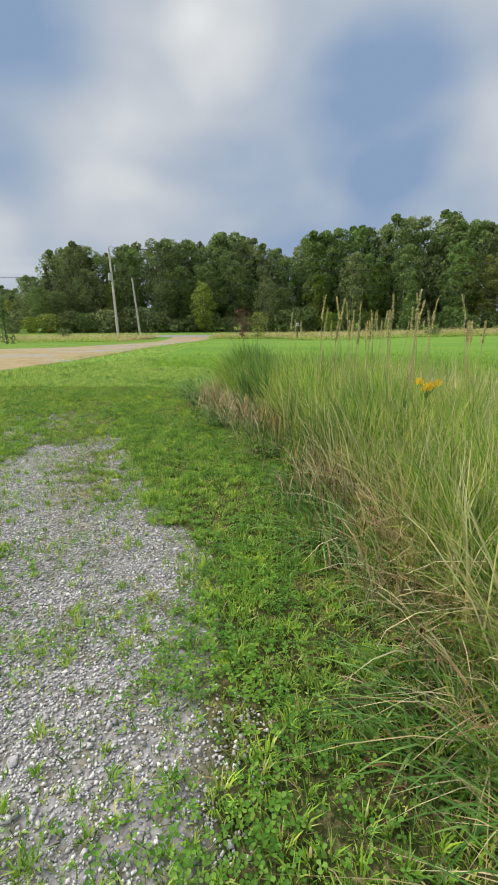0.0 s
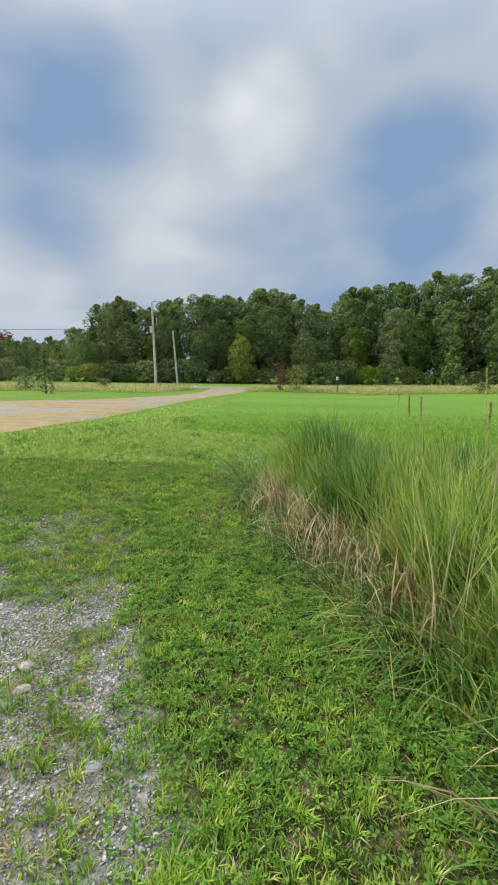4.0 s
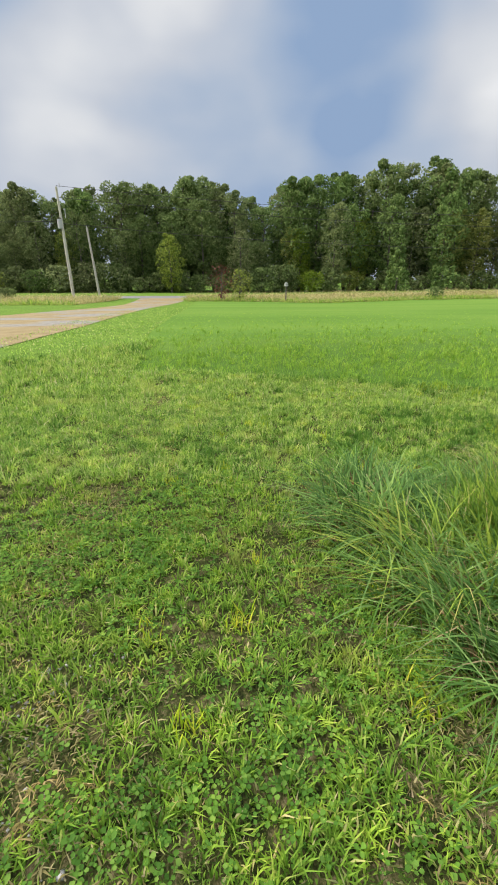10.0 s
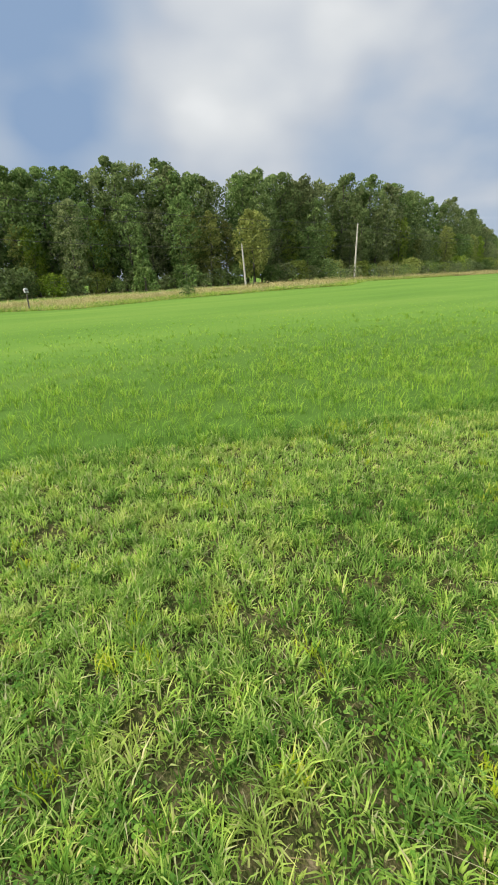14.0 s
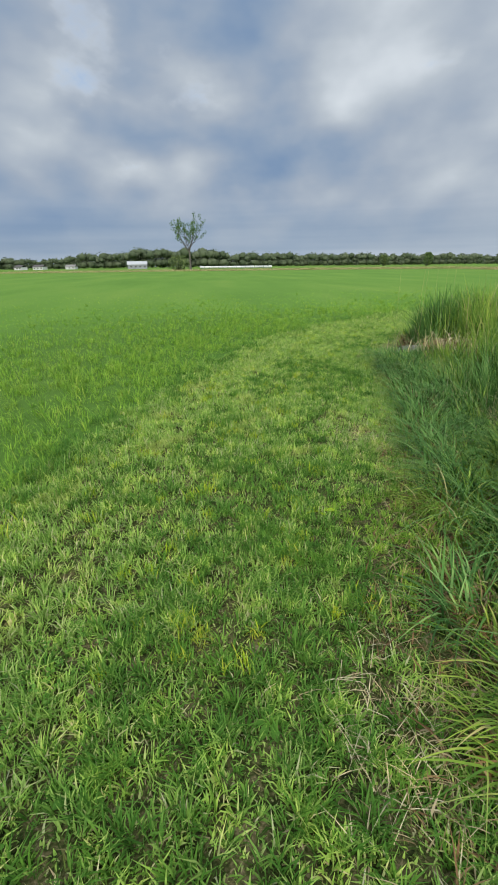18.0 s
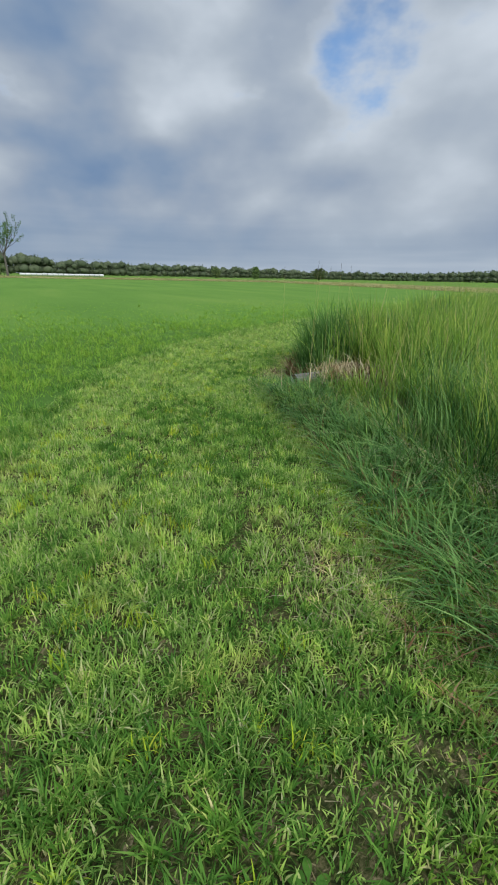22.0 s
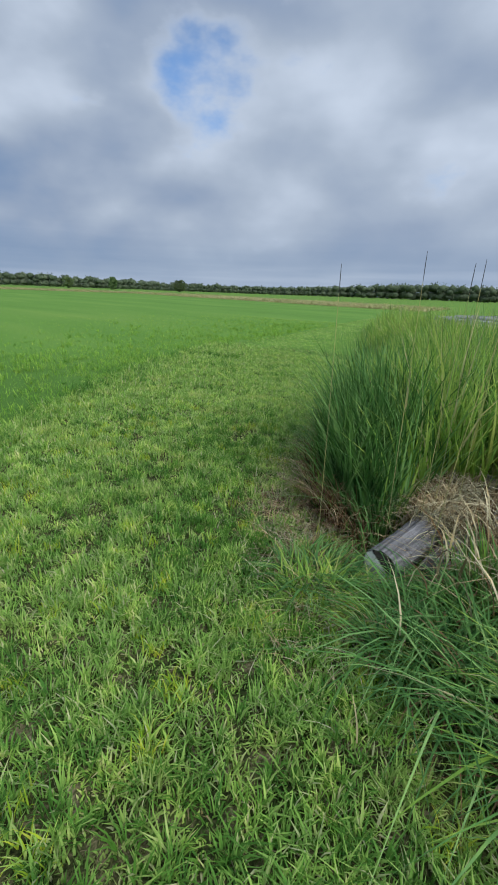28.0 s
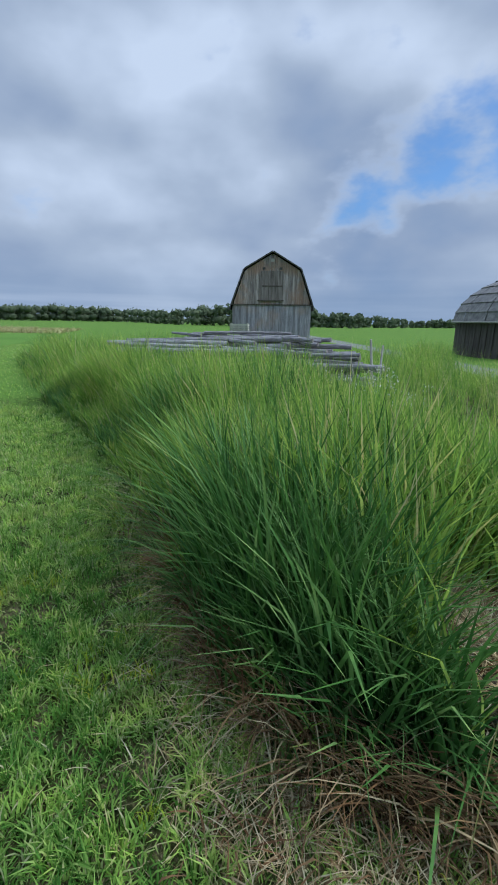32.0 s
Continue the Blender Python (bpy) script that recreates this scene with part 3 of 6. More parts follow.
def strip_side(x, y):
    """The freshly cut strip along the field, as against the older lawn by the track."""
    return (y > 9.5 + 0.5 * drift(x, y, 0.9, 6)) | (x > 2.0)


def tufts(name, x, y, size, d, count, mat, rng, label, category, tall=(0.05, 0.110), wide=(0.0055, 0.0105), lean=(0.10, 1.10)):
    """Many small tufts in one mesh, each with its blades spreading from its own crown."""
    k = np.repeat(np.arange(len(x)), count)
    m = len(k)
    q, a = 0.030 * size[k] * np.sqrt(rng.uniform(0, 1, m)), rng.uniform(-math.pi, math.pi, m)
    px, py = x[k] + np.cos(a) * q, y[k] + np.sin(a) * q
    coarse = 1 + 0.30 * np.clip(d - 1.5, 0, 7)[k]
    return blades(name, px, py, height(px, py), rng.uniform(*tall, m) * size[k] ** 0.8, rng.uniform(*wide, m) * coarse, rng.uniform(*lean, m), mat, rng, label, category, 2, a, 0.9, 0.6)


def build_lawn():
    rng = np.random.default_rng(11)

    def scatter(n, x0, x1, y0, y1):
        """Places, thick where the walk passes and thinner away from it."""
        x, y = rng.uniform(x0, x1, n), rng.uniform(y0, y1, n)
        d = from_walk(x, y) + 0.55 * np.clip(x - 8.2, 0, 20) + 1.2 * np.clip(-0.2 - y, 0, 9) * (x < 4)
        keep = rng.uniform(0, 1, n) < np.where(d < 1.1, 0.85, 0.85 * np.exp(-(d - 1.1) / 2.3))
        x, y, d = x[keep], y[keep], d[keep]
        inp, edge = inside(x, y, PATCH)
        inf, rim = inside(x, y, FIELD)
        ragged = 0.45 * drift(x, y, 2.2, 21) - 0.08
        keep = (~inf | (rim < ragged)) & ~(inp & (edge > 0.3) & (rng.uniform(0, 1, len(x)) > 0.12))
        return x[keep], y[keep], d[keep]

    # dead and short growth low on the soil
    x, y, d = scatter(1500000, -6.5, 14.0, -1.0, 14.4)
    worn = smooth((drift(x, y, 1.5, 2) - 0.52) / 0.16)
    keep = rng.uniform(0, 1, len(x)) < (0.62 + 0.38 * worn) * (1 - 0.92 * stony(x, y))
    x, y, d = x[keep], y[keep], d[keep]
    m = len(x)
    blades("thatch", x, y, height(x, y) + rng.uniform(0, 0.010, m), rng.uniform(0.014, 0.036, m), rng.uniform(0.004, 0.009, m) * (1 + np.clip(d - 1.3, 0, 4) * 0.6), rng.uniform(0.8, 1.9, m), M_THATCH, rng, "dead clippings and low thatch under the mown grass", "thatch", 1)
    # short living blades between the tufts
    x, y, d = scatter(2700000, -6.5, 14.0, 0.2, 14.4)
    tuft = smooth((drift(x, y, 9.0, 1) - 0.36) / 0.26)
    broad = smooth((drift(x, y, 2.0, 22) - 0.34) / 0.34)
    worn = smooth((drift(x, y, 1.5, 2) - 0.56) / 0.14)
    chance = np.where(strip_side(x, y), 0.55 + 0.45 * tuft, 0.36 + 0.64 * tuft) * (0.66 + 0.34 * broad) * (1 - np.where(y < 3.5, 0.93, 0.78) * stony(x, y)) * (1 - 0.5 * worn)
    keep = rng.uniform(0, 1, len(x)) < chance
    x, y, d, tuft, broad = x[keep], y[keep], d[keep], tuft[keep], broad[keep]
    m = len(x)
    north = strip_side(x, y)
    tall = (0.026 + 0.074 * tuft * (0.5 + 0.5 * broad) * rng.uniform(0.35, 1.1, m)) * np.where(north, 1.0, 0.75)
    wide = rng.uniform(0.006, 0.012, m) * (1 + np.clip(d - 1.3, 0, 5) * 0.6)
    lean = rng.uniform(0.10, 1.0, m)
    for name, pick, mat, label in (("mown_grass", ~north, M_LAWN, "short mown green grass with dry brown bits"), ("mown_stubble", north, M_STUBBLE, "freshly mown yellow-green grass strip beside the field")):
        blades(name, x[pick], y[pick], height(x[pick], y[pick]), tall[pick], wide[pick], lean[pick], mat, rng, label, "grass", 2)
    # tufts: blades spread from one crown, with dark soil showing between them
    n = 140000
    x, y = rng.uniform(-8.0, 15.5, n), rng.uniform(0.0, 19.0, n)
    d = from_walk(x, y) + 0.5 * np.clip(x - 8.2, 0, 20)
    inp, edge = inside(x, y, PATCH)
    inf, rim = inside(x, y, FIELD)
    ragged = 0.45 * drift(x, y, 2.2, 21) - 0.10
    north = strip_side(x, y)
    open_here = smooth((drift(x, y, 1.9, 27) - 0.36) / 0.22)
    keep = (~inf | (rim < ragged)) & ~(inp & (edge > 0.15)) & (rng.uniform(0, 1, n) < np.exp(-np.maximum(d - 1.8, 0) / 4.0)) & (rng.uniform(0, 1, n) < np.where(north, 0.55 + 0.45 * open_here, 0.34 + 0.40 * open_here) * (1 - 0.9 * stony(x, y))) & ~((x < -7.2) & (y > 13)) & ~((x < -7.2 - 0.8 * (13 - y)) & (y > 4))
    x, y, d, north = x[keep], y[keep], d[keep], north[keep]
    size = rng.uniform(0.45, 1.15, len(x)) ** 1.3 * (1 + 0.22 * np.clip(d - 1.6, 0, 6)) * np.where(north, 1.0, 0.72)
    deep = drift(x, y, 1.3, 37) + rng.uniform(-0.2, 0.2, len(x)) + 0.14 * smooth((0.9 - d) / 0.6) - 0.25 * smooth((d - 0.7) / 0.5) > 0.54
    for name, pick, mat, label in (("lawn_tufts", ~north, M_LAWN, "small tufts of mown green grass"), ("stubble_tufts", north & ~deep, M_STUBBLE, "tufts of regrowing grass in the mown strip"), ("dark_tufts", north & deep, M_CLOVER, "darker green grass tufts in the mown strip")):
        tufts(name, x[pick], y[pick], size[pick], d[pick], 18, mat, rng, label, "grass")
    # brown worn grass where wheels have gone
    n = 260000
    x, y = rng.uniform(-5.5, 0.5, n), rng.uniform(2.5, 14, n)
    line = x + 0.28 + smooth((y - 1.5) / 5.5) * 1.92
    lane = np.maximum(smooth((0.55 - np.abs(line + 0.5)) / 0.45), 0.8 * smooth((0.34 - np.abs(line - 0.98)) / 0.24) * smooth((9.0 - y) / 1.0))
    lane = np.maximum(lane, 0.75 * smooth((-1.2 - line) / 0.6) * smooth((11.5 - y) / 2))
    inp, _ = inside(x, y, PATCH)
    keep = ~inp & (rng.uniform(0, 1, n) < lane * smooth((drift(x, y, 1.4, 28) - 0.38) / 0.22) * (1 - 0.6 * stony(x, y)))
    x, y = x[keep], y[keep]
    m = len(x)
    blades("worn_grass", x, y, np.full(m, 0.012), rng.uniform(0.014, 0.036, m), rng.uniform(0.004, 0.009, m) * (1 + 0.25 * np.clip(from_walk(x, y) - 1.3, 0, 4)), rng.uniform(0.7, 1.8, m), M_WORN, rng, "dry brown worn grass along the old wheel track", "grass", 2)
    # coarser grass farther off, to the driveway and the field
    n = 560000
    fx, fy = rng.uniform(-16, 22, n), rng.uniform(-20, 40, n)
    inf, _ = inside(fx, fy, FIELD)
    inp, _ = inside(fx, fy, PATCH)
    away = from_walk(fx, fy) + 0.35 * np.clip(fx - 8.2, 0, 30)
    ok = ~inf & ~inp & (away > 1.6) & (fx > -9.5 + 0.25 * np.clip(13 - fy, 0, 20) * -1.2) & ((fy < 13) | (fx > -7.4)) & (rng.uniform(0, 1, n) < 1.0 - 0.7 * stony(fx, fy)) & (rng.uniform(0, 1, n) < np.exp(-np.maximum(away - 4, 0) / 9) * (0.35 + 0.65 * smooth((drift(fx, fy, 2.5, 23) - 0.35) / 0.3))) & ((fy > -2) | (fx > 4))
    fx, fy, away = fx[ok], fy[ok], away[ok]
    blades("rough_lawn", fx, fy, height(fx, fy), rng.uniform(0.03, 0.075, len(fx)), rng.uniform(0.008, 0.016, len(fx)) * (0.6 + np.minimum(away, 9) * 0.22), rng.uniform(0.4, 1.4, len(fx)), M_STUBBLE, rng, "short grass of the lawn beside the driveway", "grass", 2)


def build_clover():
    """Three round leaflets on a short stalk, many of them."""
    rng = np.random.default_rng(17)
    n = 150000
    x, y = rng.uniform(-5.0, 1.0, n), rng.uniform(0.1, 11.5, n)
    inp, edge = inside(x, y, PATCH)
    keep = ~inp & (drift(x, y, 1.1, 8) + rng.uniform(-0.16, 0.16, n) + 0.16 * smooth((4.5 - y) / 2) - 0.12 * smooth((y - 8.0) / 2.5) - 0.07 * smooth((y - 3.8) / 1.5) > 0.46) & (rng.uniform(0, 1, n) > stony(x, y) * 1.12) & (rng.uniform(0, 1, n) < np.exp(-np.maximum(from_walk(x, y) - 1.4, 0) / 1.2)) & (drift(x, y, 7.0, 29) > 0.36)
    x, y = x[keep], y[keep]
    m = len(x)
    z = rng.uniform(0.012, 0.055, m)
    r = rng.uniform(0.005, 0.0125, m) * (1 + 0.25 * np.clip(from_walk(x, y) - 1.0, 0, 3))
    a0 = rng.uniform(0, 6.28, m)
    vs = []
    for k in range(3):
        a = a0 + k * 2.094 + rng.uniform(-0.2, 0.2, m)
        c, s = np.cos(a), np.sin(a)
        tip = rng.uniform(-0.9, 1.0, m)
        for u, w, up in ((0.1, 0.0, 0.0), (0.95, -0.72, 0.30), (1.62, -0.38, 0.18), (1.62, 0.38, 0.18), (0.95, 0.72, 0.30)):
            vs.append(np.stack([x + (c * u - s * w) * r, y + (s * u + c * w) * r, z + (up + 0.5 * u * tip) * r], -1))
    verts = np.stack(vs, 1).reshape(-1, 3)
    base = np.array([(5 * k, 5 * k + i, 5 * k + i + 1) for k in range(3) for i in (1, 2, 3)])
    tris = (base[None] + 15 * np.arange(m)[:, None, None]).reshape(-1, 3)
    tagged(new("clover", raw_mesh("clover", verts, tris, M_CLOVER)), "dark green clover leaves in the mown grass", "clover", kind="stuff")


def build_stones():
    rng = np.random.default_rng(18)
    n = 270000
    x, y = rng.uniform(-4.2, 0.3, n), rng.uniform(0.2, 8.2, n)
    keep = rng.uniform(0, 1, n) < stony(x, y) * np.where(y < 4.5, 1.0, 0.8)
    x, y = x[keep], y[keep]
    m = len(x)
    r = rng.uniform(0.004, 0.0098, m) * (1 + 0.8 * (rng.uniform(0, 1, m) > 0.96))
    dirs = np.array([(1, 0, 0), (0, 1, 0), (-1, 0, 0), (0, -1, 0), (0, 0, 1), (0, 0, -0.6)], float)
    a = rng.uniform(0, 6.28, m)
    jit = rng.uniform(0.6, 1.3, (m, 6))
    p = dirs[None] * jit[:, :, None] * r[:, None, None] * np.array([1, 1, 0.65])
    p[:, 4, :2] += rng.uniform(-0.5, 0.5, (m, 2)) * r[:, None]
    px = p[:, :, 0] * np.cos(a)[:, None] - p[:, :, 1] * np.sin(a)[:, None]
    py = p[:, :, 0] * np.sin(a)[:, None] + p[:, :, 1] * np.cos(a)[:, None]
    verts = np.stack([px + x[:, None], py + y[:, None], p[:, :, 2] + (r * rng.uniform(0.1, 0.6, m))[:, None]], -1).reshape(-1, 3)
    base = np.array([(0, 1, 4), (1, 2, 4), (2, 3, 4), (3, 0, 4), (1, 0, 5), (2, 1, 5), (3, 2, 5), (0, 3, 5)])
    tris = (base[None] + 6 * np.arange(m)[:, None, None]).reshape(-1, 3)
    tagged(new("gravel", raw_mesh("gravel", verts, tris, M_STONE)), "loose grey crushed stone in the wheel track", "gravel", kind="stuff")


def build_tufts():
    """Upright yellow-green tufts in the mown strip, and drier ones."""
    rng = np.random.default_rng(19)
    n = 1500
    cx, cy = rng.uniform(-2.5, 13, n), rng.uniform(5, 13.4, n)
    inp, edge = inside(cx, cy, PATCH)
    inf, _ = inside(cx, cy, FIELD)
    ok = ~inp & ~inf & (edge > 0.1) & (from_walk(cx, cy) < 3) & ((cy > 9.6) | (cx > 2) | (rng.uniform(0, 1, n) < 0.3)) & (drift(cx, cy, 0.9, 24) > 0.42)
    cx, cy = np.append(cx[ok], [1.0, 0.85, 1.2, 1.45, 1.9]), np.append(cy[ok], [12.35, 12.3, 12.25, 12.0, 11.9])
    size = np.append(rng.uniform(0.5, 1.2, ok.sum()), [3.0, 2.2, 2.6, 2.2, 2.0])
    k = np.repeat(np.arange(len(cx)), 34)
    m = len(k)
    blades("bright_tufts", cx[k] + rng.normal(0, 0.032, m) * size[k], cy[k] + rng.normal(0, 0.032, m) * size[k], np.zeros(m), rng.uniform(0.04, 0.105, m) * size[k] ** 0.7, rng.uniform(0.004, 0.009, m), rng.uniform(0.1, 0.8, m), M_TUFT, rng, "bright yellow-green tufts of regrowing grass", "grass", 3)


def tussock(x, y, reach, tall, seed, mat, label):
    """One rounded tussock of long arching blades over dead ones."""
    rng = np.random.default_rng(seed)
    ob = thing("grass_tussock", pose(x, y, 0), label, "tussock", "grass tussocks")
    lay = rng.uniform(-math.pi, math.pi)
    for name, n, mt, low, lab in (("foliage", 230, mat, 1.0, ""), ("dead_foliage", 60, M_DEAD, 0.6, "dead brown blades")):
        q, a = 0.30 * reach * np.sqrt(rng.uniform(0, 1, n)), rng.uniform(-math.pi, math.pi, n)
        way_out = a + 0.7 * np.sin(lay - a) + rng.normal(0, 0.55, n)
        o = blades(name, np.cos(a) * q, np.sin(a) * q, np.zeros(n), rng.uniform(0.35, 1.1, n) * tall * low, rng.uniform(0.007, 0.015, n), rng.uniform(0.4, 1.7, n), mt, rng, lab, "", 5, way_out, 1.15, 0.3)
        if "category" in o:
            del o["category"]
        o.parent = ob


def build_tussocks():
    spots = [(-0.9, 9.35, 0.22), (-0.98, 9.25, 0.45), (-1.12, 9.0, 0.36), (-0.85, 8.75, 0.42), (-1.0, 8.35, 0.40), (-0.8, 8.0, 0.42), (-0.4, 9.35, 0.28), (-0.3, 9.1, 0.40), (-0.6, 8.4, 0.45), (-0.2, 6.4, 0.45), (0.1, 5.4, 0.4), (0.35, 4.7, 0.5),
             (5.3, 7.5, 0.44), (5.6, 7.35, 0.44), (5.85, 7.38, 0.55), (6.1, 7.1, 0.36), (5.6, 7.5, 0.45), (6.17, 7.28, 0.42), (6.45, 7.22, 0.20), (6.85, 7.18, 0.22), (5.0, 7.65, 0.44), (5.45, 7.15, 0.50), (6.2, 7.35, 0.28), (6.75, 7.3, 0.2),
             (4.6, 7.78, 0.42), (4.1, 8.0, 0.40), (3.3, 8.3, 0.40), (2.5, 8.6, 0.38), (1.6, 8.98, 0.38), (0.8, 9.35, 0.34), (0.72, 1.2, 0.36), (0.5, 3.4, 0.36), (7.75, 5.4, 0.5), (8.3, 4.5, 0.5), (3.7, 8.1, 0.42), (2.9, 8.45, 0.40), (2.0, 8.8, 0.38), (7.9, 4.9, 0.5), (0.2, 9.5, 0.34), (-0.75, 7.6, 0.48), (-0.55, 7.0, 0.46), (-1.05, 9.15, 0.50), (-0.95, 8.75, 0.55), (-0.88, 8.4, 0.55), (-0.8, 8.0, 0.52), (6.2, 6.98, 0.26), (6.02, 6.85, 0.42), (-0.3, 6.1, 0.46), (0.2, 5.0, 0.45), (0.6, 2.6, 0.42)]
    for k, (x, y, tall) in enumerate(spots):
        tussock(x, y, 1.0 if tall > 0.3 else 0.7, tall, 300 + k, M_SEDGE if k % 5 != 3 else M_REED, "arching blue-green grass tussock at the mown edge" if k % 5 != 3 else "arching yellow-green grass tussock at the mown edge")


def build_crop():
    rng = np.random.default_rng(12)
    n = 900000
    x, y = rng.uniform(-4, 30, n), rng.uniform(-12, 34, n)
    away = from_walk(x, y) + 0.3 * np.clip(x - 8.2, 0, 40) * (y < 8)
    keep = rng.uniform(0, 1, n) < np.exp(-np.maximum(away - 2.5, 0) / 4.5)
    x, y, away = x[keep], y[keep], away[keep]
    inf, edge = inside(x, y, FIELD)
    tuft = smooth((drift(x, y, 3.2, 5) - 0.30) / 0.4)
    ragged = 0.35 * drift(x, y, 2.2, 25) - 0.10
    keep = (inf & (edge > 0.25 - ragged) | ~inf & (edge < ragged)) & (rng.uniform(0, 1, len(x)) < 0.35 + 0.65 * tuft)
    x, y, away, edge, tuft = x[keep], y[keep], away[keep], edge[keep], tuft[keep]
    m = len(x)
    tall = (0.06 + 0.13 * tuft * rng.uniform(0.5, 1.1, m)) * np.clip(0.8 + edge * 0.3, 0.7, 1.1) * np.exp(-np.maximum(away - 3, 0) / 14)
    wide = rng.uniform(0.005, 0.010, m) * (1 + np.clip(away - 2.5, 0, 14) * 0.16)
    blades("field_crop", x, y, height(x, y), tall, wide, rng.uniform(0.3, 1.3, m), M_CROP, rng, "bright green young grass crop of the open field", "crop", 2)
    # taller tufts of the crop, coarser with distance
    n = 52000
    x, y = rng.uniform(-4, 24, n), rng.uniform(-8, 22, n)
    away = from_walk(x, y) + 0.3 * np.clip(x - 8.2, 0, 40) * (y < 8)
    inf, edge = inside(x, y, FIELD)
    keep = inf & (edge > 0.05) & (rng.uniform(0, 1, n) < np.exp(-np.maximum(away - 2.6, 0) / 1.7) * (0.25 + 0.75 * smooth((drift(x, y, 0.9, 35) - 0.35) / 0.3)))
    x, y, away = x[keep], y[keep], away[keep]
    tufts("crop_tufts", x, y, rng.uniform(0.9, 2.0, len(x)) * (1 + 0.04 * away), away * 0.4, 14, M_CROP, rng, "taller tufts of young grass in the field", "crop", (0.06, 0.13), (0.006, 0.011), (0.2, 1.2))
    # darker uncut tufts along the edge of the field
    k = 340
    u = rng.uniform(0, 1, k)
    line = np.array(FIELD[3:14])
    i = rng.integers(0, len(line) - 1, k)
    cx, cy = line[i, 0] + (line[i + 1, 0] - line[i, 0]) * u + rng.normal(0, 0.18, k), line[i, 1] + (line[i + 1, 1] - line[i, 1]) * u + rng.normal(0, 0.18, k)
    j = np.repeat(np.arange(k), 30)
    m = len(j)
    size = rng.uniform(0.5, 1.2, k)[j]
    blades("edge_tufts", cx[j] + rng.normal(0, 0.055, m) * size, cy[j] + rng.normal(0, 0.055, m) * size, np.zeros(m), rng.uniform(0.07, 0.22, m) * size, rng.uniform(0.005, 0.010, m), rng.uniform(0.3, 1.4, m), M_CLOVER, rng, "darker blue-green tufts along the field edge", "grass", 3)


def patch_height(x, y, edge):
    """How tall the unmown grass stands: low at the north-west tip and along the north edge, tall inside."""
    tip = smooth((np.hypot(x + 1.0, y - 9.4) - 0.1) / 1.5)
    north = 0.50 + 0.50 * smooth((9.7 - y - 0.28 * np.maximum(x, 0)) / 2.2)
    clump = 1 + 0.15 * smooth((x - 5.8) / 0.8)
    low = 1 - 0.6 * smooth((1.6 - np.hypot((x - 4.9) / 1.0, (y - 0.2) / 2.6)) / 0.8)
    steep = 1.0 - 0.68 * smooth((x - 6.6) / 0.3) * smooth((y - 3.5) / 1.5)
    steep = np.where((x < 1.2) & (y < 9.0), 0.50, steep)
    return (0.30 + 0.72 * smooth(edge / steep)) * (0.40 + 0.60 * tip) * north * clump * low


PILE_AT, PILE_TURN = (8.1, -5.3), -29


def open_ground(x, y):
    """Where no tall grass grows in the patch: the pile, the log and the dead growth beside it."""
    c, s = math.cos(radians(PILE_TURN)), math.sin(radians(PILE_TURN))
    u, v = (x - PILE_AT[0]) * c + (y - PILE_AT[1]) * s, -(x - PILE_AT[0]) * s + (y - PILE_AT[1]) * c
    pile = (np.abs(u) < 4.2) & (np.abs(v) < 1.5)
    lx, ly = LOG_END
    log = (np.abs(x - lx + 0.09) < 0.26) & (y < ly + 0.3) & (y > ly - 1.25)
    dead = (np.hypot((x - 5.85) / 0.75, (y - 6.3) / 0.42) < 1) & ~log
    return pile, log, dead


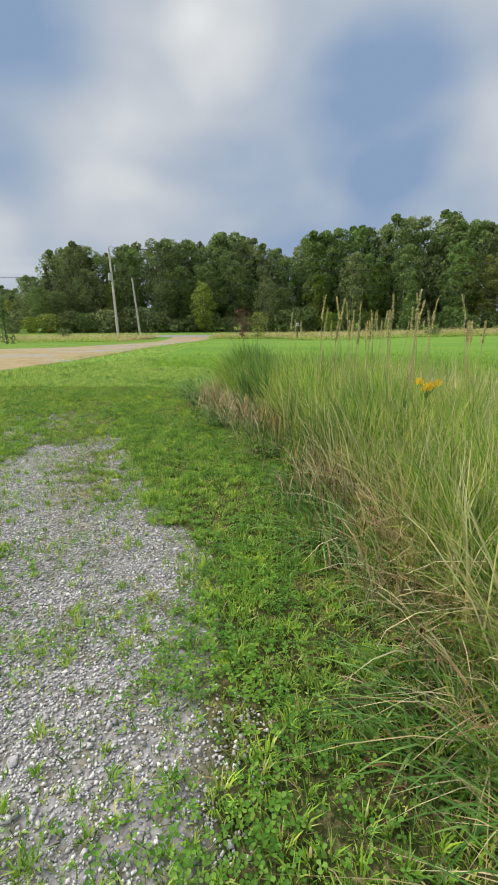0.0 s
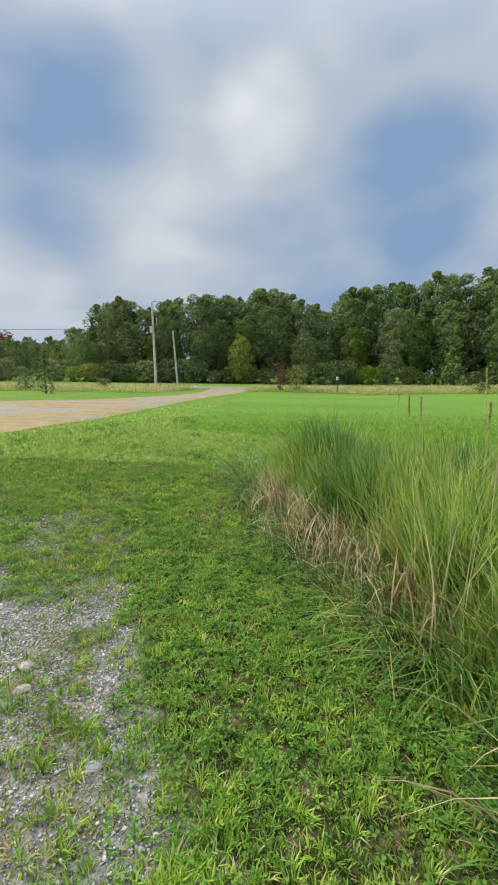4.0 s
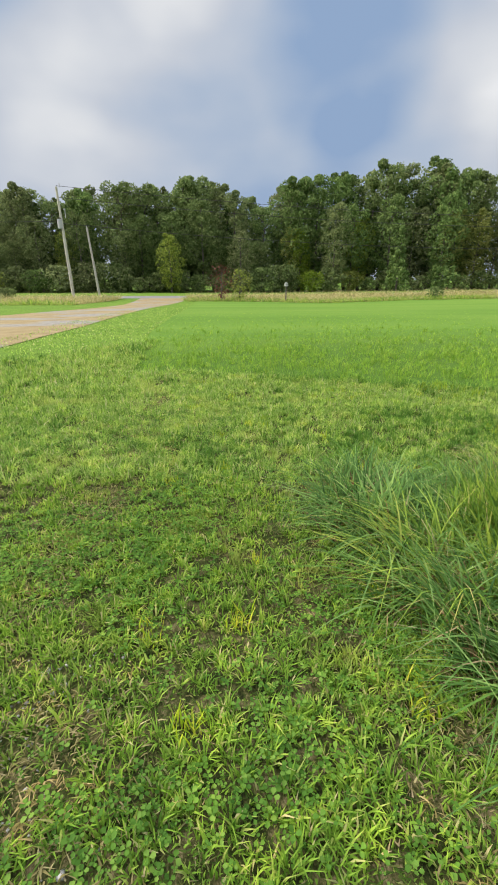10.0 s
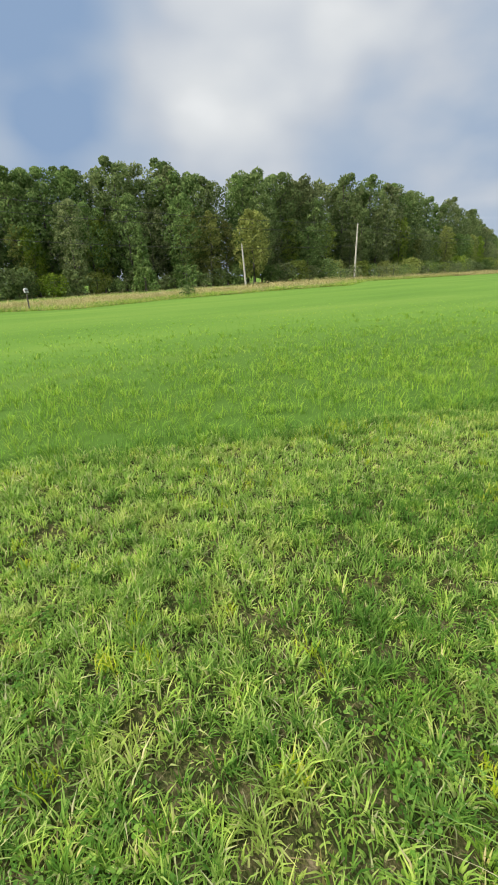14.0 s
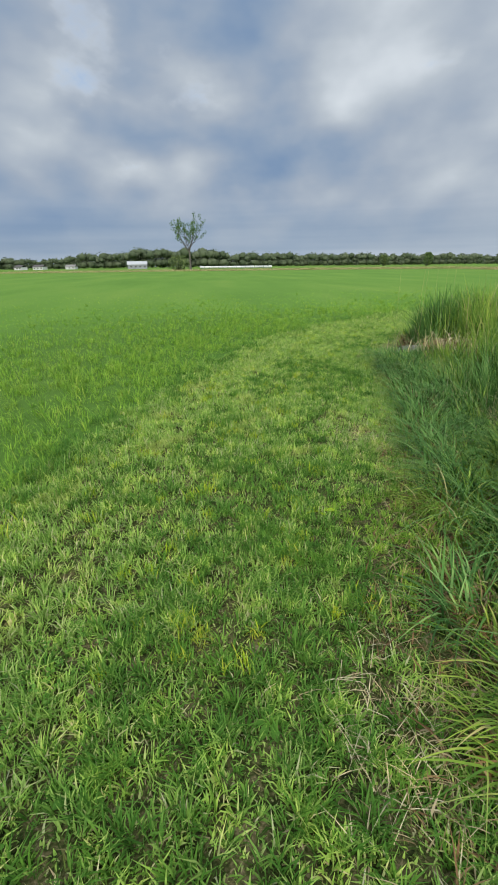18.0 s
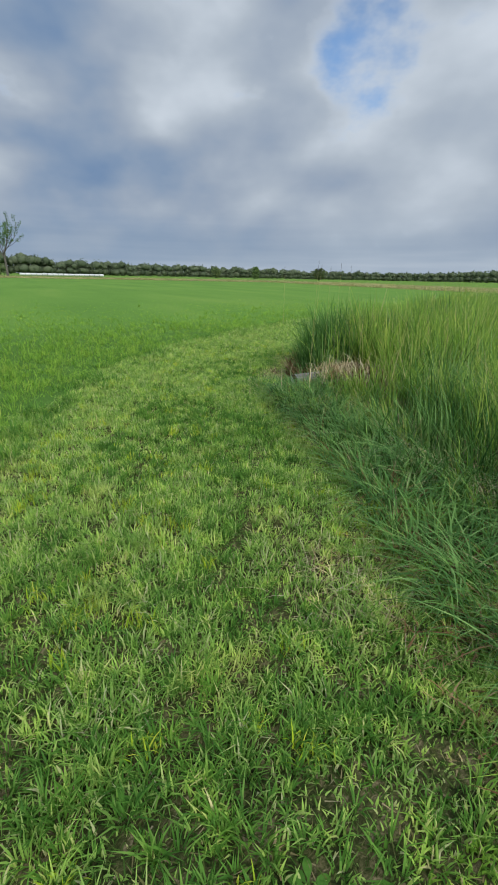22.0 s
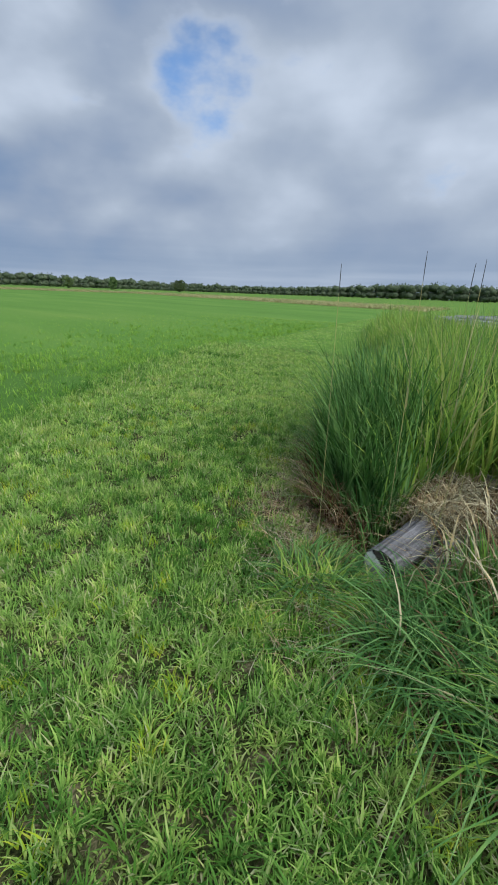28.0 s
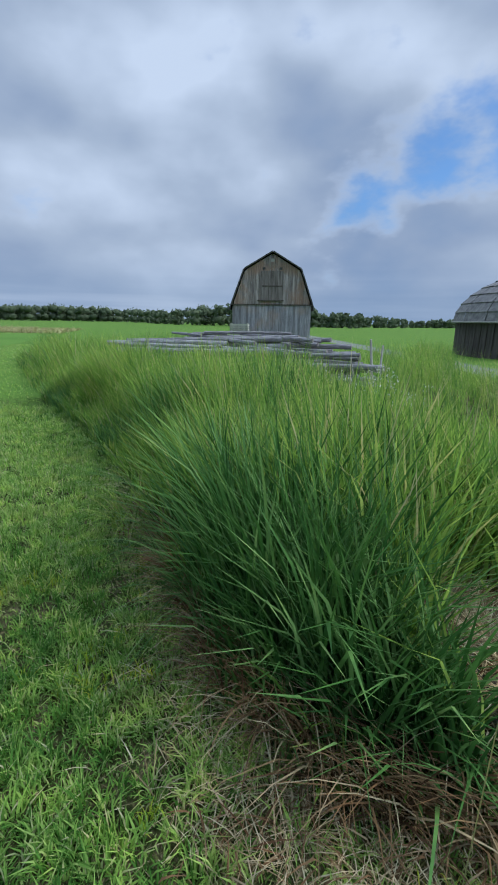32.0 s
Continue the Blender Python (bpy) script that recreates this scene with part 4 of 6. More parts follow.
def build_patch():
    rng = np.random.default_rng(13)
    n = 340000
    x, y = clumped(rng, n, -1.6, 16, -12, 10, 5200, 0.09)
    k = 110000
    wx, wy = clumped(rng, k, -1.4, 2.4, 0.5, 9.7, 900, 0.08)
    ex, ey = clumped(rng, k, 5.6, 11.5, -1.5, 7.0, 1500, 0.09)
    x, y, n = np.concatenate([x, wx, ex]), np.concatenate([y, wy, ey]), n + 2 * k
    inp, edge = inside(x, y, PATCH)
    pile, log, dead = open_ground(x, y)
    chance = np.where((edge < 0.32) & (x < 1.3) & (y < 8.6), 0.40, 1.0) * np.where(edge < 1.8, 1.0, 0.34) * np.where(y < -1, 0.3, 1.0) * (0.35 + 0.9 * drift(x, y, 1.6, 9))
    keep = inp & ~pile & ~log & ~dead & (rng.uniform(0, 1, n) < chance)
    x, y, edge = x[keep], y[keep], edge[keep]
    h = patch_height(x, y, edge) * (0.52 + 0.55 * drift(x, y, 1.3, 10) + 0.45 * drift(x, y, 3.6, 36))
    m = len(x)
    tall = h * rng.uniform(0.45, 1.12, m)
    out = np.arctan2(y - 4, x - 3.5)
    lush = smooth((x - 4.8) / 1.5)
    lean = np.where(edge < 0.4, rng.uniform(0.2, 1.0, m), rng.uniform(0.12, 0.9, m)) * (1 - 0.30 * np.maximum(lush, smooth((1.5 - x) / 1.0)))
    west = smooth((2.2 - x) / 1.0) * smooth((y - 3.2) / 1.5)
    dark = drift(x, y, 1.7, 26) + 0.10 * lush + 0.16 * west + 0.19 * smooth((y - 5.2) / 0.6) * smooth((x - 2.0) / 1.0) + rng.uniform(-0.12, 0.12, m) > 0.70 + 0.06 * lush
    lush = np.maximum(lush, 0.8 * west)
    for name, pick, mat, label in (("tall_grass", ~dark, M_REED, "tall unmown green grass and reeds"), ("dark_grass", dark, M_SEDGE, "tall dark blue-green unmown grass")):
        k = int(pick.sum())
        blades(name, x[pick], y[pick], height(x[pick], y[pick]), tall[pick], rng.uniform(0.007, 0.016, k) * (1 + 0.85 * lush[pick]), lean[pick], mat, rng, label, "tall grass", 3, out[pick], 0.9, 2.4)
    # broad blue-green blades arching out over the mown edge
    n = 44000
    x, y = clumped(rng, n, -1.6, 12, -2, 10.0, 800, 0.12)
    inp, edge = inside(x, y, PATCH)
    pile, log, dead = open_ground(x, y)
    keep = (inp & (edge < 0.6) | ~inp & (edge < 0.05)) & ~log & ~dead & ((x < 6.7) | (rng.uniform(0, 1, n) < 0.25))
    x, y, edge = x[keep], y[keep], edge[keep]
    m = len(x)
    tall = rng.uniform(0.18, 0.55, m) * (0.55 + 0.6 * smooth((np.hypot(x + 1, y - 9.4)) / 3))
    blades("sedge", x, y, height(x, y), tall, rng.uniform(0.007, 0.016, m), rng.uniform(0.5, 1.5, m), M_SEDGE, rng, "arching blue-green sedge blades at the mown edge", "sedge", 4, np.arctan2(y - 4, x - 3.5), 1.1, 1.8)
    # dry bent blades low down at the edge
    n = 130000
    x, y = clumped(rng, n, -1.6, 10, -2, 10.3, 1300, 0.13)
    inp, edge = inside(x, y, PATCH)
    pile, log, dead = open_ground(x, y)
    spot = np.where(y > 6.4, np.where(x < 0.5, smooth((0.8 - np.hypot(x + 0.3, y - 7.3)) / 0.5) * 1.2, 0.30), 0.35)
    keep = inp & (edge < 0.7) & (drift(x, y, 1.1, 12) + 0.25 * (spot - 0.5) - 0.05 * (x > 0.5) > 0.50) & ~pile & ~log & ~dead
    x, y, edge = x[keep], y[keep], edge[keep]
    m = len(x)
    blades("dry_grass", x, y, height(x, y), rng.uniform(0.10, 0.40, m), rng.uniform(0.003, 0.009, m), rng.uniform(0.6, 2.2, m), M_DRY, rng, "dead straw-coloured blades bent to the ground", "dry grass", 4, np.arctan2(y - 4, x - 3.5), 1.0, 2.4)
    # tangles of dead straw and brown leaves hanging out over the mown edge
    spots = np.array([(-0.45, 7.6), (-0.55, 7.15), (-0.25, 6.25), (0.02, 5.7), (0.35, 5.1), (0.62, 3.4), (1.05, 3.1), (0.85, 2.5), (1.3, 2.9), (0.85, 1.7), (5.98, 6.55)])
    for name, per, mat, label, low, high in (("straw_tangle", 210, M_DRY, "tangle of bent straw-coloured dead grass at the mown edge", 0.18, 0.58), ("brown_tangle", 110, M_DEAD, "tangle of brown dead leaves at the mown edge", 0.15, 0.45)):
        k = np.repeat(np.arange(len(spots)), per)
        m = len(k)
        x, y = spots[k, 0] + 0.06 + rng.normal(0, 0.18, m), spots[k, 1] + rng.normal(0, 0.30, m)
        blades(name, x, y, rng.uniform(0.0, 0.26, m), rng.uniform(low, high, m), rng.uniform(0.006, 0.013, m), rng.uniform(0.3, 1.3, m), mat, rng, label, "dry grass", 4, np.arctan2(y - 4, x - 3.5), 1.1, 2.2)
    # brown dead leaves at the foot of the reed clump and in the heap beside the log
    n = 34000
    x, y = clumped(rng, n, 5.0, 8.6, 4.6, 7.0, 420, 0.10)
    inp, edge = inside(x, y, PATCH)
    pile, log, dead = open_ground(x, y)
    foot = inp & (edge < 0.32) & (x > 6.8)
    keep = (foot & (rng.uniform(0, 1, n) < 0.65) | dead | (log & (y < LOG_END[1] - 0.75) & (rng.uniform(0, 1, n) < 0.35)) | (inp & (np.hypot(x - 6.2, y - 5.6) < 0.9) & (rng.uniform(0, 1, n) < 0.35)))
    x, y, edge = x[keep], y[keep], edge[keep]
    m = len(x)
    tall = rng.uniform(0.12, 0.42, m) * np.where(foot[keep], 1.2, 1.0)
    blades("dead_leaves", x, y, height(x, y) + np.where(log[keep], 0.17, 0.0), tall * np.where(log[keep], 0.5, 1.0), rng.uniform(0.005, 0.014, m), np.where(dead[keep], rng.uniform(0.7, 1.9, m), rng.uniform(0.3, 1.2, m)), M_DEAD, rng, "brown dead leaves hanging at the foot of the reeds", "dry grass", 4, np.arctan2(y - 5.2, x - 6.6), 1.05, 1.6)
    # grey straw fallen over the logs
    n, (lx, ly) = 2200, LOG_END
    x, y = lx - 0.07 + rng.normal(0, 0.15, n), ly - 0.42 - 0.9 * rng.uniform(0, 1, n) ** 0.8
    blades("log_straw", x, y, 0.205 - 1.6 * np.abs(x - lx + 0.05) ** 1.5, rng.uniform(0.07, 0.22, n), rng.uniform(0.003, 0.008, n), rng.uniform(0.8, 2.2, n), M_DRY, rng, "dry grey-brown straw fallen over the old logs", "straw", 3)
    # straw lying flat on the trodden ground before it
    n = 2600
    cx = np.array([7.05, 7.4, 6.9, 7.8, 0.35, 7.6, 8.05, 7.25, 3.0, 6.6])
    cy = np.array([6.95, 6.65, 7.25, 6.0, 10.0, 6.45, 5.3, 6.85, 9.1, 7.5])
    k = rng.integers(0, 10, n)
    x, y = cx[k] + rng.normal(0, 0.20, n), cy[k] + rng.normal(0, 0.15, n)
    blades("fallen_straw", x, y, np.full(n, 0.012), rng.uniform(0.03, 0.10, n), rng.uniform(0.003, 0.006, n), rng.uniform(1.4, 2.4, n), M_DRY, rng, "pale straw lying flat on the trodden ground", "straw", 3)
    # brown litter on the trodden soil along the edge of the patch
    n = 60000
    x, y = rng.uniform(-0.8, 8.0, n), rng.uniform(6.0, 10.6, n)
    inp, edge = inside(x, y, PATCH)
    keep = (~inp & (edge < 0.55) | inp & (edge < 0.15)) & (rng.uniform(0, 1, n) < smooth((drift(x, y, 1.1, 38) - 0.42) / 0.16) * np.exp(-edge / 0.3))
    x, y = x[keep], y[keep]
    m = len(x)
    blades("brown_litter", x, y, rng.uniform(0.01, 0.035, m), rng.uniform(0.03, 0.10, m), rng.uniform(0.004, 0.010, m), rng.uniform(0.9, 2.2, m), M_DEAD, rng, "brown dead grass litter along the edge of the tall grass", "litter", 3)
    # dry upright stems with thin heads
    n = 8000
    x, y = clumped(rng, n, 0.2, 3.6, 0.5, 7.0, 360, 0.25)
    inp, edge = inside(x, y, PATCH)
    keep = inp & (edge > 0.15)
    x, y, edge = x[keep], y[keep], edge[keep]
    m = len(x)
    blades("dry_stems", x, y, height(x, y), rng.uniform(0.7, 1.15, m) * patch_height(x, y, edge + 0.5), rng.uniform(0.006, 0.014, m), rng.uniform(0.05, 0.65, m), M_STRAW, rng, "pale dry upright grass stems", "dry grass", 4)


def build_verge():
    rng = np.random.default_rng(14)
    xs, ys, ts = [], [], []
    # rough tan grass between the field and the road
    line = [(-60, 44, 54), (-14, 47, 63), (-13, 58, 64), (-5, 57.5, 66), (4, 56, 69), (9, 52, 70), (20, 56.5, 71), (35, 55, 71), (45, 52, 70), (61, 62, 69), (94, 66, 69), (150, 74, 84)]
    for (ax, al, ah), (bx, bl, bh) in zip(line, line[1:]):
        if ax == -13:
            continue
        n = int((bx - ax) * 620)
        u, v = rng.uniform(0, 1, n), rng.uniform(0, 1, n)
        xs.append(ax + (bx - ax) * u)
        lo, hi = al + (bl - al) * u, ah + (bh - ah) * u
        ys.append(lo + (hi - lo) * v)
        ts.append(0.35 + 0.5 * np.clip(v * 2, 0, 1))
    # and along the far edge of the field in the east and south
    for (ax, ay), (bx, by), wide in (((150, 70), (140, -20), 14), ((140, -20), (118, -62), 14), ((118, -62), (27, -42), 10)):
        n = 7000
        u, v = rng.uniform(0, 1, n), rng.uniform(0, 1, n)
        xs.append(ax + (bx - ax) * u + v * wide * 0.9)
        ys.append(ay + (by - ay) * u - v * wide * (0.1 if bx > 130 else 0.7))
        ts.append(np.full(n, 0.8))
    x, y, t = np.concatenate(xs), np.concatenate(ys), np.concatenate(ts)
    m = len(x)
    blades("verge_grass", x, y, height(x, y), 1.35 * t * rng.uniform(0.45, 1.25, m) * (0.6 + 0.8 * drift(x, y, 0.25, 30)), rng.uniform(0.04, 0.10, m), rng.uniform(0.5, 1.8, m), M_VERGE, rng, "rough tan and yellow-green verge grass along the road", "verge", 1)
    # greener weeds where the verge meets the field
    xs, ys = [], []
    for (ax, al, ah), (bx, bl, bh) in zip(line[3:11], line[4:11]):
        n = int((bx - ax) * 210)
        u, v = rng.uniform(0, 1, n), rng.uniform(-0.3, 3.2, n)
        xs.append(ax + (bx - ax) * u)
        ys.append(al + (bl - al) * u + v)
    for (ax, ay, bx, by) in ((-45, 45.5, -14, 48),):
        n = 5000
        u = rng.uniform(0, 1, n)
        xs.append(ax + (bx - ax) * u)
        ys.append(ay + (by - ay) * u + rng.uniform(-1.5, 1.5, n))
    x, y = np.concatenate(xs), np.concatenate(ys)
    m = len(x)
    blades("verge_weeds", x, y, height(x, y), rng.uniform(0.25, 0.85, m) * (0.5 + drift(x, y, 0.4, 33)), rng.uniform(0.04, 0.11, m), rng.uniform(0.4, 1.5, m), M_REED, rng, "rank green weeds where the verge meets the field", "weeds", 1)


def build_far_verge():
    rng = np.random.default_rng(15)
    xs, ys = [], []
    for (ax, ay), (bx, by) in (((151, 72), (141, -20)), ((141, -20), (119, -63)), ((119, -63), (27, -42))):
        n = 13000
        u, v = rng.uniform(0, 1, n), rng.uniform(0, 26, n)
        xs.append(ax + (bx - ax) * u + v * (0.95 if ay > -60 else 0.2))
        ys.append(ay + (by - ay) * u - v * (0.2 if ay > -60 else 0.9))
    x, y = np.concatenate(xs), np.concatenate(ys)
    m = len(x)
    blades("far_verge", x, y, height(x, y), rng.uniform(0.3, 0.9, m), rng.uniform(0.1, 0.3, m), rng.uniform(0.6, 1.8, m), M_VERGE, rng, "tan uncut grass along the far edge of the field", "verge", 1)


LOG_END = (6.60, 6.97)
WEEDS = [(-0.59, 4.0, 0.09), (-2.26, 7.04, 0.08), (-2.08, 6.85, 0.10), (-1.71, 5.77, 0.08), (-0.79, 5.72, 0.08), (1.84, 9.88, 0.12), (0.37, 11.09, 0.10), (0.5, 10.46, 0.09), (-1.2, 5.2, 0.07), (-2.5, 8.2, 0.09), (2.13, 9.94, 0.08), (-0.1, 1.6, 0.08)]
STONES = [(-1.91, 4.41, 0.042), (-1.83, 4.24, 0.04), (-1.27, 3.84, 0.035), (-0.82, 1.13, 0.022), (-0.58, 1.02, 0.018)]
def broad_weed(x, y, size, seed, label):
    """A flat rosette of broad oval leaves."""
    r = random.Random(seed)
    ob = thing("broadleaf_weed", pose(x, y, 0.012, 0, 0, r.uniform(0, 360)), label, "weed", "broad-leaved weeds")
    for k in range(r.randint(6, 9)):
        a, length, up = k * 2.4 + r.uniform(-0.3, 0.3), size * r.uniform(0.6, 1.0), r.uniform(0.15, 0.55)
        bm = bmesh.new()
        rows = []
        for u, w in ((0.05, 0.05), (0.3, 0.10), (0.5, 0.30), (0.72, 0.36), (0.9, 0.22), (1.0, 0.03)):
            q, z, h = length * u, length * (up * u - 0.45 * u * u), length * w * 0.5
            c, s = math.cos(a), math.sin(a)
            rows.append([bm.verts.new((c * q - s * e * h, s * q + c * e * h, z + 0.03 * length * abs(e))) for e in (-1, 0, 1)])
        for p, q in zip(rows, rows[1:]):
            for i in range(2):
                bm.faces.new((p[i], p[i + 1], q[i + 1], q[i]))
        part("leaf", bm, M_CLOVER if seed % 3 else M_TUFT, ob)


def single_stone(x, y, size, seed):
    r = random.Random(seed)
    bm = bmesh.new()
    bmesh.ops.create_icosphere(bm, subdivisions=2, radius=size)
    for v in bm.verts:
        v.co = Vector((v.co.x * 1.25, v.co.y, v.co.z * 0.5)) * r.uniform(0.80, 1.12)
    ob = part("stone", bm, M_ROCK)
    ob.matrix_world = pose(x, y, size * 0.12, r.uniform(-10, 10), r.uniform(-10, 10), r.uniform(0, 360))
    tagged(ob, "larger pale grey stone lying in the gravel track", "stone", "larger stones in the gravel")


build_lawn()
build_clover()
for k, (x, y, size) in enumerate(WEEDS):
    broad_weed(x, y, size, 700 + k, "low rosette of broad green leaves in the mown grass")
for k, (x, y, size) in enumerate(STONES):
    single_stone(x, y, size, 800 + k)
build_tufts()
build_tussocks()
build_stones()
build_crop()
build_patch()
build_verge()
build_far_verge()


# ---- trees ----
def leaf_cards(rng, centres, radii, count, size):
    """Small leaf clumps, each a bent four-cornered card, spread through blobs."""
    k = rng.integers(0, len(centres), count)
    d = rng.normal(0, 1, (count, 3))
    d /= np.linalg.norm(d, axis=1)[:, None]
    r = rng.uniform(0.45, 1.05, count) ** 0.6
    c = centres[k] + d * (r * radii[k])[:, None] * np.array([1, 1, 0.85])
    a = rng.normal(0, 1, (count, 3))
    a /= np.linalg.norm(a, axis=1)[:, None]
    b = np.cross(a, d + rng.normal(0, 0.5, (count, 3)))
    b /= np.linalg.norm(b, axis=1)[:, None] + 1e-9
    s = rng.uniform(0.5, 1.2, count)[:, None] * size
    nrm = np.cross(a, b) * s * 0.25
    quad = np.stack([c - a * s - nrm, c - b * s * 0.7, c + a * s - nrm, c + b * s * 0.7], 1)
    tris = (np.array([[0, 1, 2], [0, 2, 3]])[None] + 4 * np.arange(count)[:, None, None]).reshape(-1, 3)
    return quad.reshape(-1, 3), tris


def make_tree(seed, tall, wide, leaves, label, shape="round", count=2600, size=0.30, foot=0.18, m=None, trunk_mat=None):
    rng = np.random.default_rng(seed)
    r = random.Random(seed)
    tree = thing("tree", m or pose(0, 0, -500), label, "tree", "trees of the wood")
    bm = bmesh.new()
    pts = [(r.uniform(-0.02, 0.02) * tall * i / 5, r.uniform(-0.02, 0.02) * tall * i / 5, tall * 0.92 * i / 5 - (0.3 if i == 0 else 0)) for i in range(6)]
    tube(bm, pts, [tall * 0.014 * (1 - 0.85 * i / 5) + 0.02 for i in range(6)], 7)
    centres, radii = [], []
    limbs = 26 if shape != "spruce" else 34
    for i in range(limbs):
        u = foot + (1 - foot) * (i + 0.5) / limbs
        z = tall * u
        if shape == "round":
            reach = wide * math.sqrt(max(0.05, 1 - ((u - 0.58) / 0.46) ** 2))
        elif shape == "narrow":
            reach = wide * (0.35 + 0.65 * math.sin(math.pi * min(1, u * 0.95)))
        else:
            reach = wide * (1.02 - u)
        a = i * 2.4 + r.uniform(-0.4, 0.4)
        q = reach * r.uniform(0.5, 1.0)
        tip = (math.cos(a) * q, math.sin(a) * q, z)
        base = (0, 0, max(0.1, z - q * (0.7 if shape != "spruce" else -0.1)))
        if i % 2 == 0:
            tube(bm, [base, ((base[0] + tip[0]) / 2, (base[1] + tip[1]) / 2, (base[2] + z) / 2 + 0.1), tip], [tall * 0.005, tall * 0.003, 0.015], 5, False)
        centres.append((tip[0] * 0.8, tip[1] * 0.8, z))
        radii.append(max(0.25, reach * r.uniform(0.35, 0.6)) if shape != "spruce" else max(0.2, reach * 0.45))
    centres.append((0, 0, tall * 0.95))
    radii.append(wide * 0.22)
    part("trunk", bm, trunk_mat or M_BARK, tree)
    v, t = leaf_cards(rng, np.array(centres), np.array(radii), count, size)
    crown = new("crown", raw_mesh("crown", v, t, leaves))
    crown.parent = tree
    return tree


def build_wood():
    r = random.Random(5)
    kinds = [make_tree(1, 17, 4.4, M_LEAF, "tall dark green deciduous tree of the wood edge", count=5200, size=0.23, foot=0.10),
             make_tree(2, 18, 3.8, M_LEAF, "tall dark green deciduous tree of the wood edge", "narrow", 5000, 0.23, 0.10),
             make_tree(3, 16, 3.6, M_NEEDLE, "dark green spruce of the wood edge", "spruce", 4600, 0.21, 0.03),
             make_tree(4, 11, 3.6, M_LEAF_PALE, "lighter yellow-green young tree of the wood edge", "round", 4200, 0.18, 0.02),
             make_tree(6, 13, 4.0, M_LEAF, "green deciduous tree branching low at the wood edge", "round", 5200, 0.20, 0.0),
             make_tree(7, 4.2, 2.6, M_LEAF_PALE, "low green shrub at the foot of the wood", "round", 1100, 0.20, 0.0),
             make_tree(8, 3.6, 2.6, M_LEAF, "low dark green shrub at the foot of the wood", "round", 1100, 0.20, 0.0),
             make_tree(9, 14.5, 3.3, M_LEAF_PALE, "tall slender paler green tree of the wood edge", "narrow", 4200, 0.19, 0.04)]
    front = [(-90, 84, 0.36), (-58, 88, 0.38), (-48, 90, 0.44), (-44, 90, 0.74), (-20, 93, 0.84), (-2, 96, 0.95), (2, 96, 0.80), (11, 96, 0.80), (15, 95, 0.94), (34, 92, 0.98), (54, 86, 0.98), (79, 84, 0.96), (94, 82, 1.0), (121, 86, 0.98), (162, 98, 0.95), (233, 128, 0.9), (420, 212, 0.9)]
    for (ax, ay, ah), (bx, by, bh) in zip(front, front[1:]):
        length = math.hypot(bx - ax, by - ay)
        step = 3.6 if bx < 130 else 6.5
        for i in range(int(length / step)):
            for row in range(4 if bx < 16 else 3 if bx < 100 else 2):
                u = (i + r.uniform(0.1, 0.9)) * step / length
                x = ax + (bx - ax) * u + r.uniform(-1, 1)
                y = ay + (by - ay) * u + row * 4.2 + r.uniform(-1.2, 1.2)
                hgt = ah + (bh - ah) * u
                k = r.choices((0, 1, 2, 3, 4, 7), (1.5, 1.5, 1.0, 2.6, 5, 3.4) if row == 0 else (3.5, 5, 2.6, 0, 0, 0))[0]
                s = hgt * r.uniform(0.93, 1.08) * (0.86 if row == 0 else 1.10 + 0.06 * row)
                copy_thing(kinds[k], Matrix.Translation((x, y, float(height(x, y)))) @ Matrix.Rotation(r.uniform(0, 6.28), 4, "Z") @ Matrix.Diagonal((s, s, s, 1)))
            x, y = ax + (bx - ax) * (i + 0.5) * step / length, ay + (by - ay) * (i + 0.5) * step / length - 3.2 + r.uniform(-1, 1)
            s = r.uniform(0.6, 1.15)
            copy_thing(kinds[r.choice((5, 6, 6, 6))], Matrix.Translation((x, y, float(height(x, y)))) @ Matrix.Rotation(r.uniform(0, 6.28), 4, "Z") @ Matrix.Diagonal((s * 1.2, s * 1.2, s, 1)))
    for k in kinds:
        for o in (*k.children_recursive, k):
            bpy.data.objects.remove(o)


build_wood()


